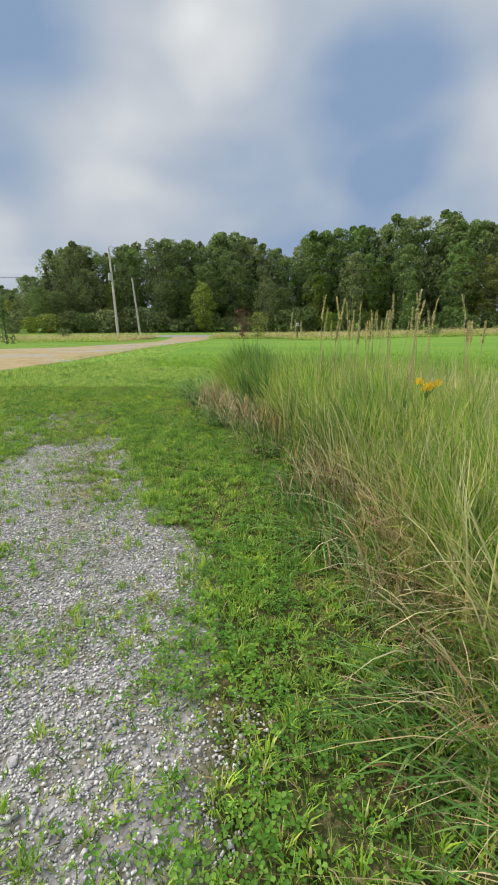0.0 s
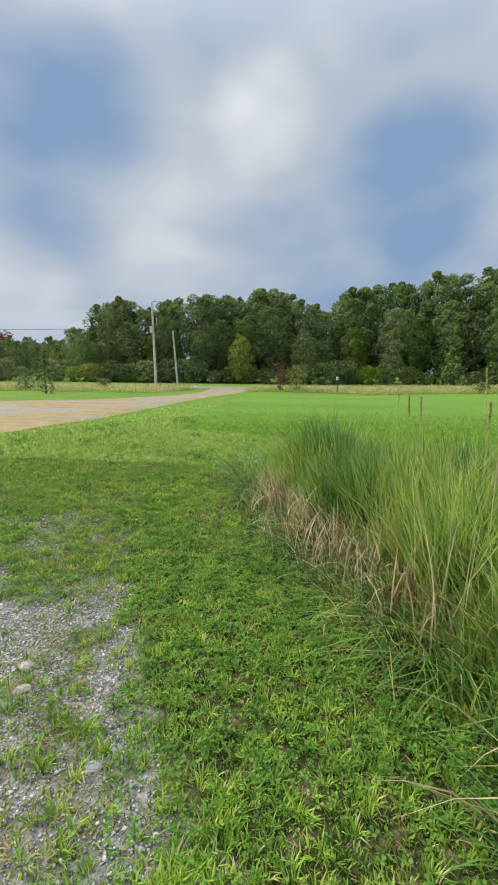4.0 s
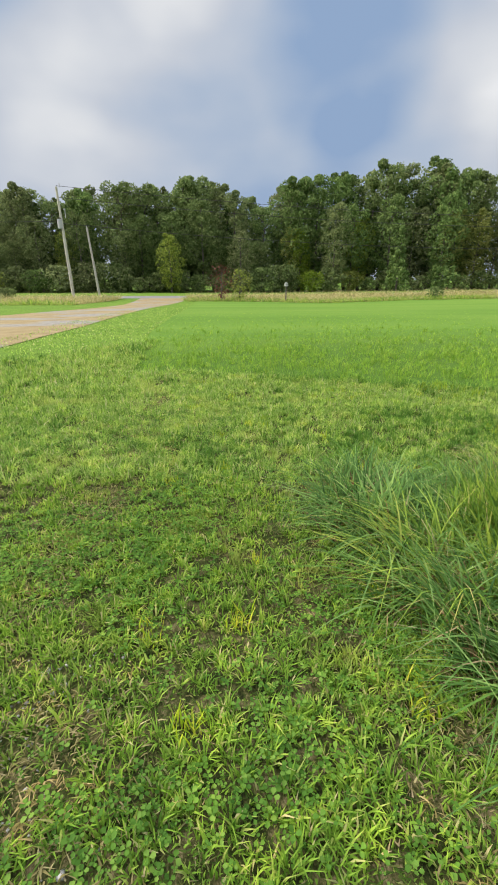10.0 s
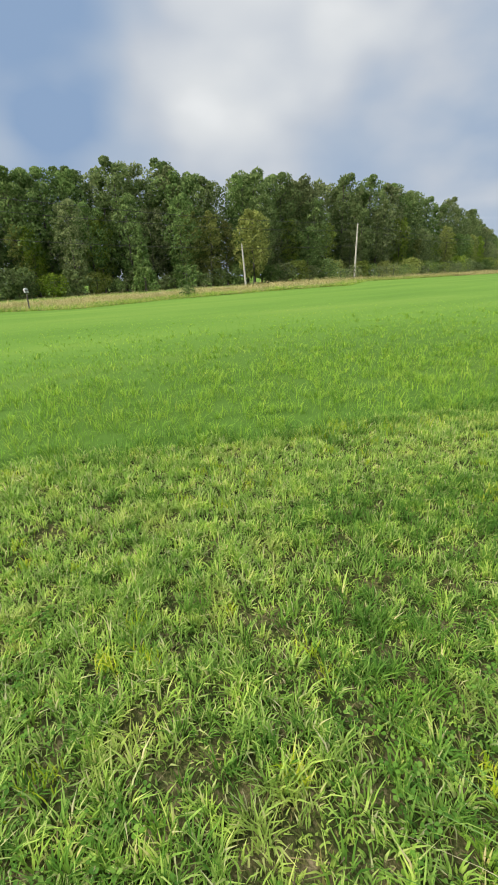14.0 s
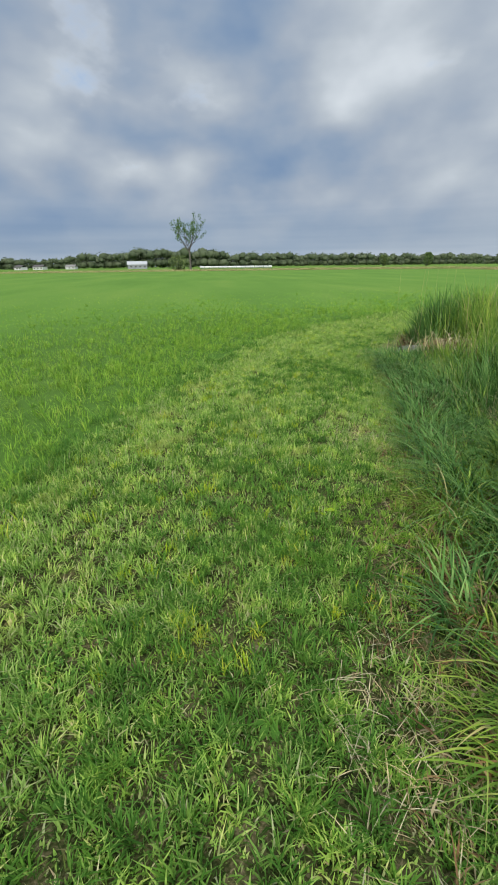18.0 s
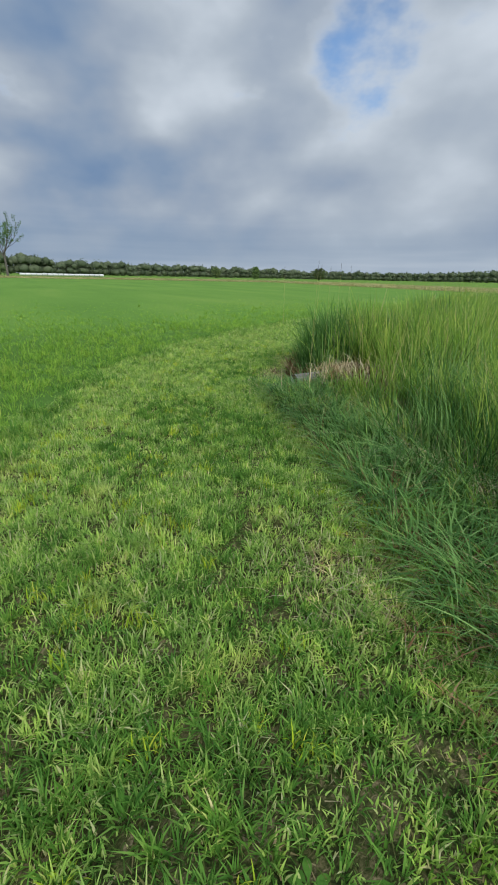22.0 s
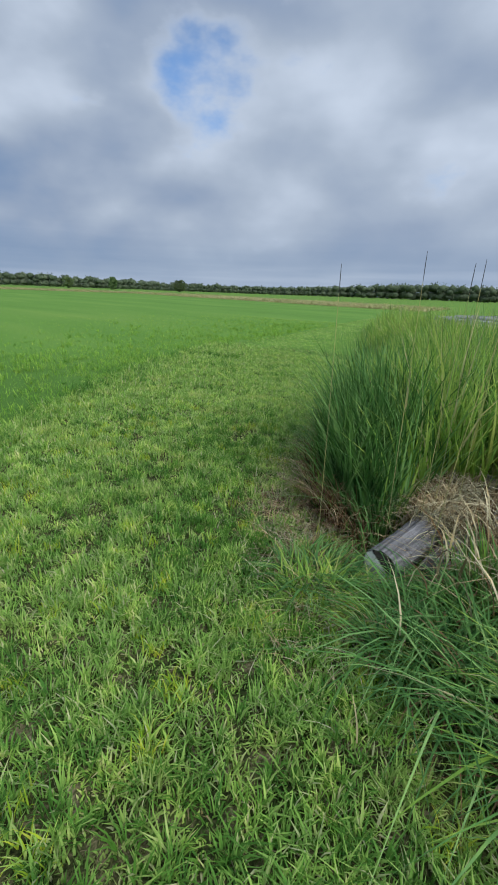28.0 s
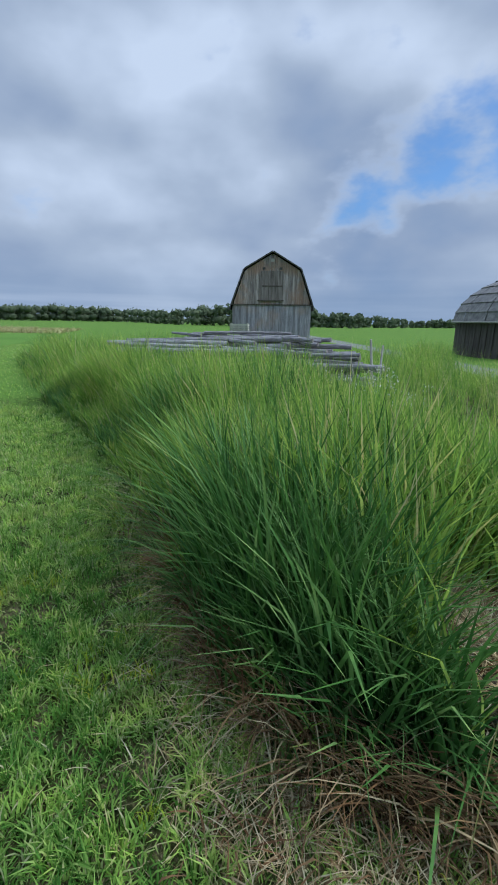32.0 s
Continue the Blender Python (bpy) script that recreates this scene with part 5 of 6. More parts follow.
def far_woods():
    """Low wooded skyline all round the open side, too far to tell trees apart."""
    rng = np.random.default_rng(21)
    cs, rs = [], []
    # bearing, distance, height of the tops
    line = [(-75, 190, 12), (-50, 170, 10), (-24, 165, 13), (62, 420, 14), (74, 520, 10), (78, 480, 13), (84, 470, 19), (90, 470, 19), (100, 480, 14), (112, 470, 11), (127, 470, 8.5), (140, 460, 8), (148, 450, 13), (158, 440, 15), (165, 400, 12), (169, 200, 7.5), (173, 150, 9), (180, 140, 9), (184, 140, 7), (192, 150, 5), (200, 200, 4), (206, 260, 4), (220, 300, 3), (260, 200, 12), (285, 190, 12)]
    for (b0, d0, h0), (b1, d1, h1) in zip(line, line[1:]):
        if b0 == -24:
            continue
        n = max(int(radians(b1 - b0) * d0 / 2.4), 2)
        for i in range(n * 2):
            u = (i + rng.uniform()) / (n * 2)
            b, d, h = radians(b0 + (b1 - b0) * u), d0 + (d1 - d0) * u + rng.uniform(0, 50), (h0 + (h1 - h0) * u) * (0.72 + 0.42 * float(drift(np.array(b0 + (b1 - b0) * u), np.array(0.0), 1.6, 31))) * rng.uniform(0.8, 1.1)
            for z in (0.28, 0.72):
                cs.append((math.sin(b) * d, math.cos(b) * d + 5, h * z))
                rs.append(h * rng.uniform(0.26, 0.40))
    v, t = leaf_cards(rng, np.array(cs), np.array(rs), len(cs) * 34, 0.95)
    # a rough solid heart in each crown, so that no sky shines through
    ball = bmesh.new()
    bmesh.ops.create_icosphere(ball, subdivisions=1, radius=1.0)
    ball.verts.index_update()
    bv, bf = np.array([q.co[:] for q in ball.verts]), np.array([[q.index for q in f.verts] for f in ball.faces])
    ball.free()
    hv = (np.array(cs)[:, None] + bv[None] * rng.uniform(0.55, 0.95, (len(cs), len(bv), 1)) * np.array(rs)[:, None, None] * np.array([1.1, 1.1, 0.8])).reshape(-1, 3)
    hf = (bf[None] + (np.arange(len(cs)) * len(bv))[:, None, None]).reshape(-1, 3) + len(v)
    v, t = np.concatenate([v, hv]), np.concatenate([t, hf])
    tagged(new("distant_woods", raw_mesh("distant_woods", v, t, M_LEAF_FAR)), "low distant dark green woods on the horizon", "woods", kind="stuff")


far_woods()


# ---- things ----
def wood_log(name, length, r0, r1, m, label, group="", seed=0, end_mat=None):
    """A round log along x from 0 to length, a little bent and knotty, with cut ends."""
    rng = random.Random(seed)
    ob = thing(name, m, label, "log", group)
    bm = bmesh.new()
    steps = max(5, int(length / 0.35))
    bend, turn = rng.uniform(-0.03, 0.03) * length * 0.3, rng.uniform(0, 6.28)
    pts, radii = [], []
    for i in range(steps + 1):
        u = i / steps
        k = math.sin(math.pi * u) * bend
        pts.append((length * u, k * math.cos(turn) + rng.uniform(-0.006, 0.006), k * math.sin(turn) + rng.uniform(-0.006, 0.006)))
        radii.append((r0 + (r1 - r0) * u) * rng.uniform(0.94, 1.06))
    if seed < 10:
        # deep cracks and ridges that run along the weathered wood
        sides = 40
        ridge = [1 + rng.uniform(-0.025, 0.03) - (0.16 if rng.random() < 0.16 else 0.0) for _ in range(sides)]
        rings = []
        for i, (p, r) in enumerate(zip(pts, radii)):
            rings.append([bm.verts.new((p[0], p[1] + math.cos(a) * r * q, p[2] + math.sin(a) * r * q)) for a, q in ((2 * math.pi * (k + 0.12 * math.sin(i * 0.9 + k)) / sides, ridge[k] + 0.012 * math.sin(i * 1.7 + k)) for k in range(sides))])
        for a, b in zip(rings, rings[1:]):
            for k in range(sides):
                bm.faces.new((a[k], a[(k + 1) % sides], b[(k + 1) % sides], b[k]))
    else:
        tube(bm, pts, radii, 12, False, 0.05, rng)
    part("trunk", bm, M_LOGWOOD if seed < 10 else M_OLDWOOD, ob)
    for x, r, sign in ((0, radii[0], -1), (length, radii[-1], 1)):
        bm = bmesh.new()
        c = bm.verts.new((x + sign * 0.012, 0, 0))
        ring = [bm.verts.new((x + rng.uniform(-0.006, 0.006), math.cos(a) * r * 0.98, math.sin(a) * r * 0.98)) for a in (2 * math.pi * k / 12 for k in range(12))]
        for k in range(12):
            bm.faces.new((c, ring[k], ring[(k + 1) % 12]))
        part("cut_end", bm, (end_mat or M_ENDGRAIN) if sign < 0 else M_ENDGRAIN, ob, "pale weathered cut end" if sign < 0 else "")
    return ob


M_ENDGRAIN = material("end_grain", lambda n: n.ramp(n.noise(n.at, 9.0, 5.0), [(0.3, (0.07, 0.065, 0.06)), (0.6, (0.24, 0.23, 0.22))]), 0.9)
def pale_end(n):
    x = n.add("ShaderNodeSeparateXYZ", Vector=n.at)
    side = n.math("SUBTRACT", n.math("MULTIPLY", x.outputs[1], 0.75), x.outputs[2])
    side = n.math("ADD", side, n.math("MULTIPLY", n.math("SUBTRACT", n.noise(n.at, 28.0, 5.0, 0.7), 0.5), 0.07))
    old = n.ramp(n.noise(n.at, 55.0, 4.0), [(0.35, (0.012, 0.011, 0.010)), (0.66, (0.07, 0.06, 0.05)), (0.74, (0.30, 0.27, 0.23))])
    return n.mix(n.span(side, -0.042, -0.028), old, n.ramp(n.noise(n.at, 30.0, 4.0), [(0.3, (0.50, 0.50, 0.46)), (0.7, (0.68, 0.68, 0.64))]))


M_PALE_END = material("pale_end_grain", pale_end, 0.85)
M_BARNBOARD = material("barn_boards", lambda n: n.mix(n.span(n.noise(n.place, 0.55, 4.0), 0.50, 0.72, 0.0, 0.4), n.vec("SCALE", n.ramp(n.noise(n.vec("MULTIPLY", n.place, (9, 9, 0.9)), 1.0, 6.0, 0.65), [(0.3, (0.16, 0.155, 0.18)), (0.5, (0.31, 0.30, 0.345)), (0.7, (0.47, 0.455, 0.51))]), scale=n.span(n.add("ShaderNodeObjectInfo").outputs["Random"], 0, 1, 0.65, 1.2, False)), c4((0.42, 0.28, 0.18))), 0.9)
M_BROWNBOARD = material("brown_barn_boards", lambda n: n.mix(n.span(n.noise(n.place, 0.7, 4.0), 0.42, 0.66, 0.0, 0.65), n.vec("SCALE", n.ramp(n.noise(n.vec("MULTIPLY", n.place, (9, 9, 0.9)), 1.0, 6.0, 0.65), [(0.3, (0.16, 0.14, 0.14)), (0.5, (0.34, 0.295, 0.285)), (0.7, (0.52, 0.46, 0.445))]), scale=n.span(n.add("ShaderNodeObjectInfo").outputs["Random"], 0, 1, 0.6, 1.2, False)), c4((0.34, 0.20, 0.13))), 0.9)
M_BARNROOF = material("old_roof", lambda n: n.ramp(n.noise(n.place, 2.5, 5.0), [(0.3, (0.045, 0.043, 0.045)), (0.7, (0.12, 0.115, 0.115))]), 0.85)
M_DARKBOARD = material("dark_boards", lambda n: n.ramp(n.noise(n.vec("MULTIPLY", n.place, (7, 7, 0.8)), 1.0, 5.0), [(0.3, (0.045, 0.038, 0.034)), (0.7, (0.13, 0.115, 0.10))]), 0.9)
M_DOORBOARD = material("door_boards", lambda n: n.ramp(n.noise(n.vec("MULTIPLY", n.place, (8, 8, 0.8)), 1.0, 5.0), [(0.3, (0.10, 0.085, 0.08)), (0.7, (0.27, 0.24, 0.23))]), 0.9)
M_SHINGLE = material("grey_shingles", lambda n: n.ramp(n.noise(n.place, 6.0, 5.0), [(0.3, (0.13, 0.13, 0.13)), (0.7, (0.27, 0.265, 0.255))]), 0.85)


def near_log():
    lx, ly = LOG_END
    wood_log("log", 1.45, 0.096, 0.094, look_along((lx, ly, 0.10), (lx - 0.08, ly - 1.45, 0.15)), "old grey weathered log with a white cut end, half under grass", seed=3, end_mat=M_PALE_END)
    wood_log("log", 1.1, 0.085, 0.08, look_along((lx - 0.21, ly - 0.20, 0.07), (lx - 0.24, ly - 1.3, 0.09)), "old grey weathered log lying beside another in the grass", seed=4)


def look_along(a, b):
    """A pose at a whose x axis points to b."""
    d = (Vector(b) - Vector(a)).normalized()
    y = Vector((0, 0, 1)).cross(d).normalized()
    z = d.cross(y)
    return Matrix.Translation(a) @ Matrix((d, y, z)).transposed().to_4x4()


near_log()


def log_pile():
    rng = random.Random(8)
    base = pose(PILE_AT[0], PILE_AT[1], 0, 0, 0, PILE_TURN)
    k = 0
    for layer, count in enumerate((16, 15, 14, 13, 11, 8, 5)):
        for i in range(count):
            r = rng.uniform(0.05, 0.115)
            length = rng.uniform(2.6, 6.8)
            x = -3.9 + rng.uniform(-0.6, 1.3) + (7.6 - length) * rng.uniform(0, 0.8)
            length = min(length, 2.8 + rng.uniform(-0.5, 0.4) - x)
            y = (i - (count - 1) / 2) * 0.18 + rng.uniform(-0.05, 0.05)
            z = 0.09 + layer * 0.168 + rng.uniform(-0.03, 0.03)
            m = base @ look_along((x, y, z), (x + length, y + rng.uniform(-1.3, 1.3), z + rng.uniform(-0.24, 0.10) * (1 if layer else 0)))
            wood_log("log", length, r, r * rng.uniform(0.75, 1.0), m, "long grey weathered log in the old pile", "logs of the pile", 100 + k)
            k += 1
    for j in range(30):
        length, turn = rng.uniform(1.0, 3.6), rng.uniform(-48, 48)
        x, y = rng.uniform(-2.4, 1.2), rng.uniform(-0.9, 0.9)
        z, r = 1.20 - 0.45 * abs(y) + rng.uniform(-0.08, 0.05), rng.uniform(0.035, 0.075)
        dx, dy = math.cos(radians(turn)) * length / 2, math.sin(radians(turn)) * length / 2
        m = base @ look_along((x - dx, y - dy, z), (x + dx, y + dy, z + rng.uniform(-0.12, 0.12)))
        wood_log("log", length, r, r * rng.uniform(0.6, 1.0), m, "grey weathered log lying across the top of the pile", "logs of the pile", 500 + j)
    # logs slid down and lying criss-cross at the near end
    for j in range(36):
        length, turn = rng.uniform(1.4, 3.6), PILE_TURN + rng.uniform(-32, 32)
        x, y, z, r = rng.uniform(5.0, 7.6), rng.uniform(-4.6, -2.2), rng.uniform(0.12, 0.85), rng.uniform(0.045, 0.11)
        y -= 0.5 * (x - 5.5)
        dx, dy = math.cos(radians(turn)) * length / 2, math.sin(radians(turn)) * length / 2
        wood_log("log", length, r, r * rng.uniform(0.7, 1.0), look_along((x - dx, y - dy, z), (x + dx, y + dy, z + rng.uniform(-0.15, 0.15))), "grey weathered log lying criss-cross on the pile", "logs of the pile", 300 + j)
    for ax, ay, bx, by, z, r in ((6.3, -0.9, 5.1, -2.9, 0.14, 0.13), (5.7, -0.6, 7.3, -1.9, 0.16, 0.11), (5.3, -1.5, 7.1, -2.7, 0.32, 0.12)):
        wood_log("log", math.hypot(bx - ax, by - ay), r, r * 0.9, look_along((ax, ay, z), (bx, by, z - 0.02)), "grey log that has slid down from the pile", "logs of the pile", 200 + int(ax * 10))


log_pile()


def stake(x, y, tall, lean_x, lean_y, r=0.03):
    ob = thing("stake", pose(x, y, -0.05), "thin pale weathered stake leaning beside the log pile", "stake", "stakes by the pile")
    bm = bmesh.new()
    tube(bm, [(0, 0, 0), (lean_x * 0.5, lean_y * 0.5, tall * 0.5), (lean_x, lean_y, tall)], [r, r * 0.95, r * 0.8], 6)
    part("pole", bm, M_POLE, ob)


stake(4.55, -2.0, 1.25, 0.18, 0.1)
stake(4.35, -2.3, 1.1, -0.1, -0.2)
stake(5.1, -1.3, 0.9, 0.22, 0.1, 0.02)


def barn():
    """A small gambrel barn of grey boards, its gable to the north."""
    ob = thing("barn", pose(4.5, -33.15, 0, 0, 0, -5), "old grey wooden barn with a dark gambrel roof and weathered boards", "barn")
    half, deep, eave, knee_x, knee, peak = 3.55, 11.0, 2.95, 2.45, 6.0, 7.4
    outline = [(-half, 0), (-half, eave), (-knee_x, knee), (0, peak), (knee_x, knee), (half, eave), (half, 0)]

    def top_at(x):
        for (ax, az), (bx, bz) in zip(outline[1:6], outline[2:6]):
            if ax <= x <= bx:
                return az + (bz - az) * (x - ax) / (bx - ax)
        return eave
    rng = random.Random(4)
    belt = 3.05
    # gable boards: each runs up to the roof line, below and above the belt rail
    for row in range(2):
        x = -half
        while x < half - 0.05:
            w = min(rng.uniform(0.16, 0.24), half - x)
            a, b = x + 0.008, x + w - 0.008
            lo, hi = (0.0, belt - 0.02) if row == 0 else (belt + 0.06, 99)
            out = rng.uniform(0, 0.02)
            ta, tb = min(top_at(a) - 0.05, hi), min(top_at(b) - 0.05, hi)
            if min(ta, tb) > lo + 0.05:
                lo2 = lo + (rng.uniform(0, 0.12) if row == 0 else 0)
                bm = bmesh.new()
                vs = [bm.verts.new(q) for q in ((a, out, lo2), (b, out, lo2), (b, out, tb), (a, out, ta), (a, -0.06, lo2), (b, -0.06, lo2), (b, -0.06, tb), (a, -0.06, ta))]
                for f in ((1, 0, 3, 2), (4, 5, 6, 7), (0, 1, 5, 4), (2, 3, 7, 6), (0, 4, 7, 3), (1, 2, 6, 5)):
                    bm.faces.new([vs[q] for q in f])
                part("board", bm, M_BROWNBOARD if row else M_BARNBOARD, ob)
            x += w
    bm = bmesh.new()
    box(bm, -half - 0.05, half + 0.05, -0.02, 0.06, belt - 0.03, belt + 0.07)
    part("belt_rail", bm, M_DARKBOARD, ob)
    # side and back walls
    for name, x0, x1, y0, y1 in (("side_wall", -half, -half + 0.08, -deep, -0.07), ("side_wall", half - 0.08, half, -deep, -0.07)):
        bm = bmesh.new()
        y = y0
        while y < y1 - 0.01:
            y2 = min(y + 0.22, y1)
            box(bm, x0 + rng.uniform(0, 0.015), x1, y, y2 - 0.012, 0, eave)
            y = y2
        part(name, bm, M_BARNBOARD, ob)
    bm = bmesh.new()
    back = [bm.verts.new((x * 0.99, -deep, z * 0.99)) for x, z in outline]
    back2 = [bm.verts.new((x * 0.99, -deep + 0.08, z * 0.99)) for x, z in outline]
    bm.faces.new(back)
    bm.faces.new(list(reversed(back2)))
    for k in range(len(outline)):
        j = (k + 1) % len(outline)
        bm.faces.new((back[j], back[k], back2[k], back2[j]))
    part("back_wall", bm, M_BARNBOARD, ob)
    # roof slabs with an overhang
    line = [(-half - 0.25, eave - 0.35), (-knee_x - 0.05, knee + 0.05), (0, peak + 0.08), (knee_x + 0.05, knee + 0.05), (half + 0.25, eave - 0.35)]
    for (ax, az), (bx, bz) in zip(line, line[1:]):
        bm = bmesh.new()
        d = Vector((bx - ax, 0, bz - az)).normalized()
        nrm = Vector((-d.z, 0, d.x)) * 0.1
        vs = [bm.verts.new(q) for q in ((ax, 0.22, az), (bx, 0.22, bz), (bx, -deep - 0.2, bz), (ax, -deep - 0.2, az))]
        vt = [bm.verts.new(v.co + nrm) for v in vs]
        for f in ((3, 2, 1, 0),):
            bm.faces.new([vs[q] for q in f])
        bm.faces.new(vt)
        for k in range(4):
            bm.faces.new((vs[k], vs[(k + 1) % 4], vt[(k + 1) % 4], vt[k]))
        part("roof_slope", bm, M_BARNROOF, ob)
    # loft door with its rails, and a small vent at the peak
    door = part("loft_door", (lambda b: ([box(b, x, x + 0.19, 0.025, 0.06, 3.35, 5.9 + 0.03 * (k % 3)) for k, x in enumerate(np.arange(-0.95, 0.95, 0.2))], b)[1])(bmesh.new()), M_DOORBOARD, ob, "grey plank loft door")
    bm = bmesh.new()
    box(bm, -1.05, 1.3, 0.06, 0.10, 3.36, 3.48)
    box(bm, -0.9, 0.9, 0.06, 0.09, 4.6, 4.7)
    part("door_rail", bm, M_DARKBOARD, door)
    for x in (-0.75, 0.75):
        bm = bmesh.new()
        box(bm, x - 0.12, x + 0.12, 0.025, 0.05, 6.02, 6.22)
        part("opening", bm, M_BARNROOF, ob)
    bm = bmesh.new()
    box(bm, -0.06, 0.06, 0.03, 0.3, 6.75, 6.85)
    box(bm, -0.16, 0.16, 0.28, 0.3, 6.65, 6.9)
    part("hay_hook_beam", bm, M_POLE, ob)


barn()


def round_barn():
    """A round shed of dark boards under a low grey shingled dome."""
    ob = thing("round_shed", pose(-9.0, -14.9, 0), "round dark-boarded farm shed under a grey shingled dome roof", "shed")
    sides, rad, eave, rise = 20, 4.9, 1.75, 2.7
    bm = bmesh.new()
    for k in range(sides * 4):
        a0, a1 = 2 * math.pi * (k + 0.06) / (sides * 4), 2 * math.pi * (k + 0.94) / (sides * 4)
        vs = [bm.verts.new((math.cos(a) * q, math.sin(a) * q, z)) for a, q, z in ((a0, rad, 0), (a1, rad, 0), (a1, rad, eave), (a0, rad, eave), (a0, rad - 0.08, 0), (a1, rad - 0.08, 0), (a1, rad - 0.08, eave), (a0, rad - 0.08, eave))]
        for f in ((0, 1, 2, 3), (5, 4, 7, 6), (3, 2, 6, 7), (1, 0, 4, 5), (0, 3, 7, 4), (2, 1, 5, 6)):
            bm.faces.new([vs[q] for q in f])
    part("board_wall", bm, M_DARKBOARD, ob)
    for k in range(sides):
        bm = bmesh.new()
        rows = 9
        a0, a1 = 2 * math.pi * k / sides, 2 * math.pi * (k + 1) / sides
        prev = None
        for i in range(rows + 1):
            u = math.pi / 2 * i / rows
            q, z = max((rad + 0.22) * math.cos(u), 0.02), eave - 0.08 + rise * math.sin(u)
            for out in ((0.0, 0.035) if i < rows else (0.0,)):
                row = [bm.verts.new((math.cos(a) * (q + out), math.sin(a) * (q + out), z + out)) for a in (a0 + 0.004, a1 - 0.004)]
                if prev:
                    bm.faces.new((prev[0], prev[1], row[1], row[0]))
                prev = row
        part("roof_panel", bm, M_SHINGLE, ob)
    bm = bmesh.new()
    tube(bm, [((rad + 0.24) * math.cos(a), (rad + 0.24) * math.sin(a), eave - 0.06) for a in np.linspace(0, 2 * math.pi, 61)], [0.05] * 61, 6)
    part("eave_rim", bm, M_POLE, ob)


round_barn()


def crate(x, y, turn):
    ob = thing("wooden_crate", pose(x, y, 0, 0, 0, turn), "pale wooden slatted crates stacked before the barn", "crate")
    for k in range(7):
        bm = bmesh.new()
        z = 0.1 + k * 0.19
        box(bm, -0.75, 0.75, -0.5, -0.47, z, z + 0.13)
        box(bm, -0.75, 0.75, 0.47, 0.5, z, z + 0.13)
        box(bm, -0.75, -0.72, -0.47, 0.47, z, z + 0.13)
        box(bm, 0.72, 0.75, -0.47, 0.47, z, z + 0.13)
        part("slat", bm, M_POLE, ob)
    for x, y in ((-0.7, -0.44), (0.7, -0.44), (-0.7, 0.44), (0.7, 0.44)):
        bm = bmesh.new()
        box(bm, x - 0.04, x + 0.04, y - 0.04, y + 0.04, 0, 1.45)
        part("post", bm, M_POLE, ob)


crate(7.4, -29.6, -8)


# ---- poles and wires ----
def power_pole(x, y, tall, label, gear=False, lean=(0, 0)):
    z = float(height(x, y))
    ob = thing("power_pole", pose(x, y, z), label, "power pole", "poles along the road")
    bm = bmesh.new()
    tube(bm, [(0, 0, -0.4), (lean[0] * 0.5, lean[1] * 0.5, tall * 0.5), (lean[0], lean[1], tall)], [0.19, 0.16, 0.12], 10)
    part("shaft", bm, M_POLE, ob)
    if gear:
        tz = tall * 0.69
        bm = bmesh.new()
        tube(bm, [(-0.42, -0.1, tz - 0.45), (-0.42, -0.1, tz + 0.45)], [0.26, 0.26], 14)
        tank = part("transformer", bm, M_METAL, ob, "grey transformer can")
        bm = bmesh.new()
        for q in (-0.1, 0.12):
            tube(bm, [(-0.42 + q, -0.1, tz + 0.45), (-0.42 + q, -0.1, tz + 0.68)], [0.05, 0.035], 8)
        part("bushing", bm, M_STALK, tank)
        bm = bmesh.new()
        tube(bm, [(-0.3, -0.12, tz - 0.4), (-0.5, -0.14, tz - 0.9), (-0.16, -0.1, tz - 1.15)], [0.02] * 3, 5)
        part("drop_wire", bm, M_WIRE, ob)
        bm = bmesh.new()
        tube(bm, [(0, 0, tall), (0, 0, tall + 0.32)], [0.05, 0.04], 8)
        part("top_insulator", bm, M_METAL, ob)
        bm = bmesh.new()
        tube(bm, [(0.25, 0, tz + 0.6), (0.25, 0, tz + 1.5)], [0.045, 0.045], 8)
        box(bm, 0.1, 0.3, -0.03, 0.03, tz + 1.4, tz + 1.48)
        part("fuse_cutout", bm, M_METAL, ob)
    else:
        bm = bmesh.new()
        tube(bm, [(lean[0], lean[1], tall), (lean[0], lean[1], tall + 0.2)], [0.05, 0.035], 8)
        part("top_insulator", bm, M_METAL, ob)
    return Vector((x + lean[0], y + lean[1], z + tall))


P1 = power_pole(-17.9, 61.1, 11.5, "pale grey wooden power pole carrying a transformer", True, (-0.35, 0))
P2 = power_pole(-18.4, 75.6, 9.0, "shorter grey wooden power pole across the road", False, (-0.75, 0))
P3 = power_pole(47.5, 79.0, 6.9, "thin leaning grey pole before the trees", False, (-0.5, 0.2))
P4 = power_pole(64.5, 68.0, 9.6, "grey wooden power pole leaning over the roadside bushes", False, (0.55, 0.3))
P5 = power_pole(153, 85, 9.5, "far grey wooden power pole along the road")
P6 = power_pole(235, 112, 9.5, "far grey wooden power pole along the road")
P7 = power_pole(292, 128, 9.5, "far grey wooden power pole along the road")
PW = power_pole(-78, 44, 11.0, "grey wooden power pole farther along the road")


def wire(a, b, sag, drop=0.0):
    ob = thing("power_line", pose(0, 0, 0), "thin dark power line strung between poles", "power line", "power lines")
    bm = bmesh.new()
    pts = []
    for i in range(25):
        u = i / 24
        p = a.lerp(b, u)
        pts.append((p.x, p.y, p.z + 0.1 - drop - sag * 4 * u * (1 - u)))
    tube(bm, pts, [0.022] * 25, 5)
    part("wire", bm, M_WIRE, ob)


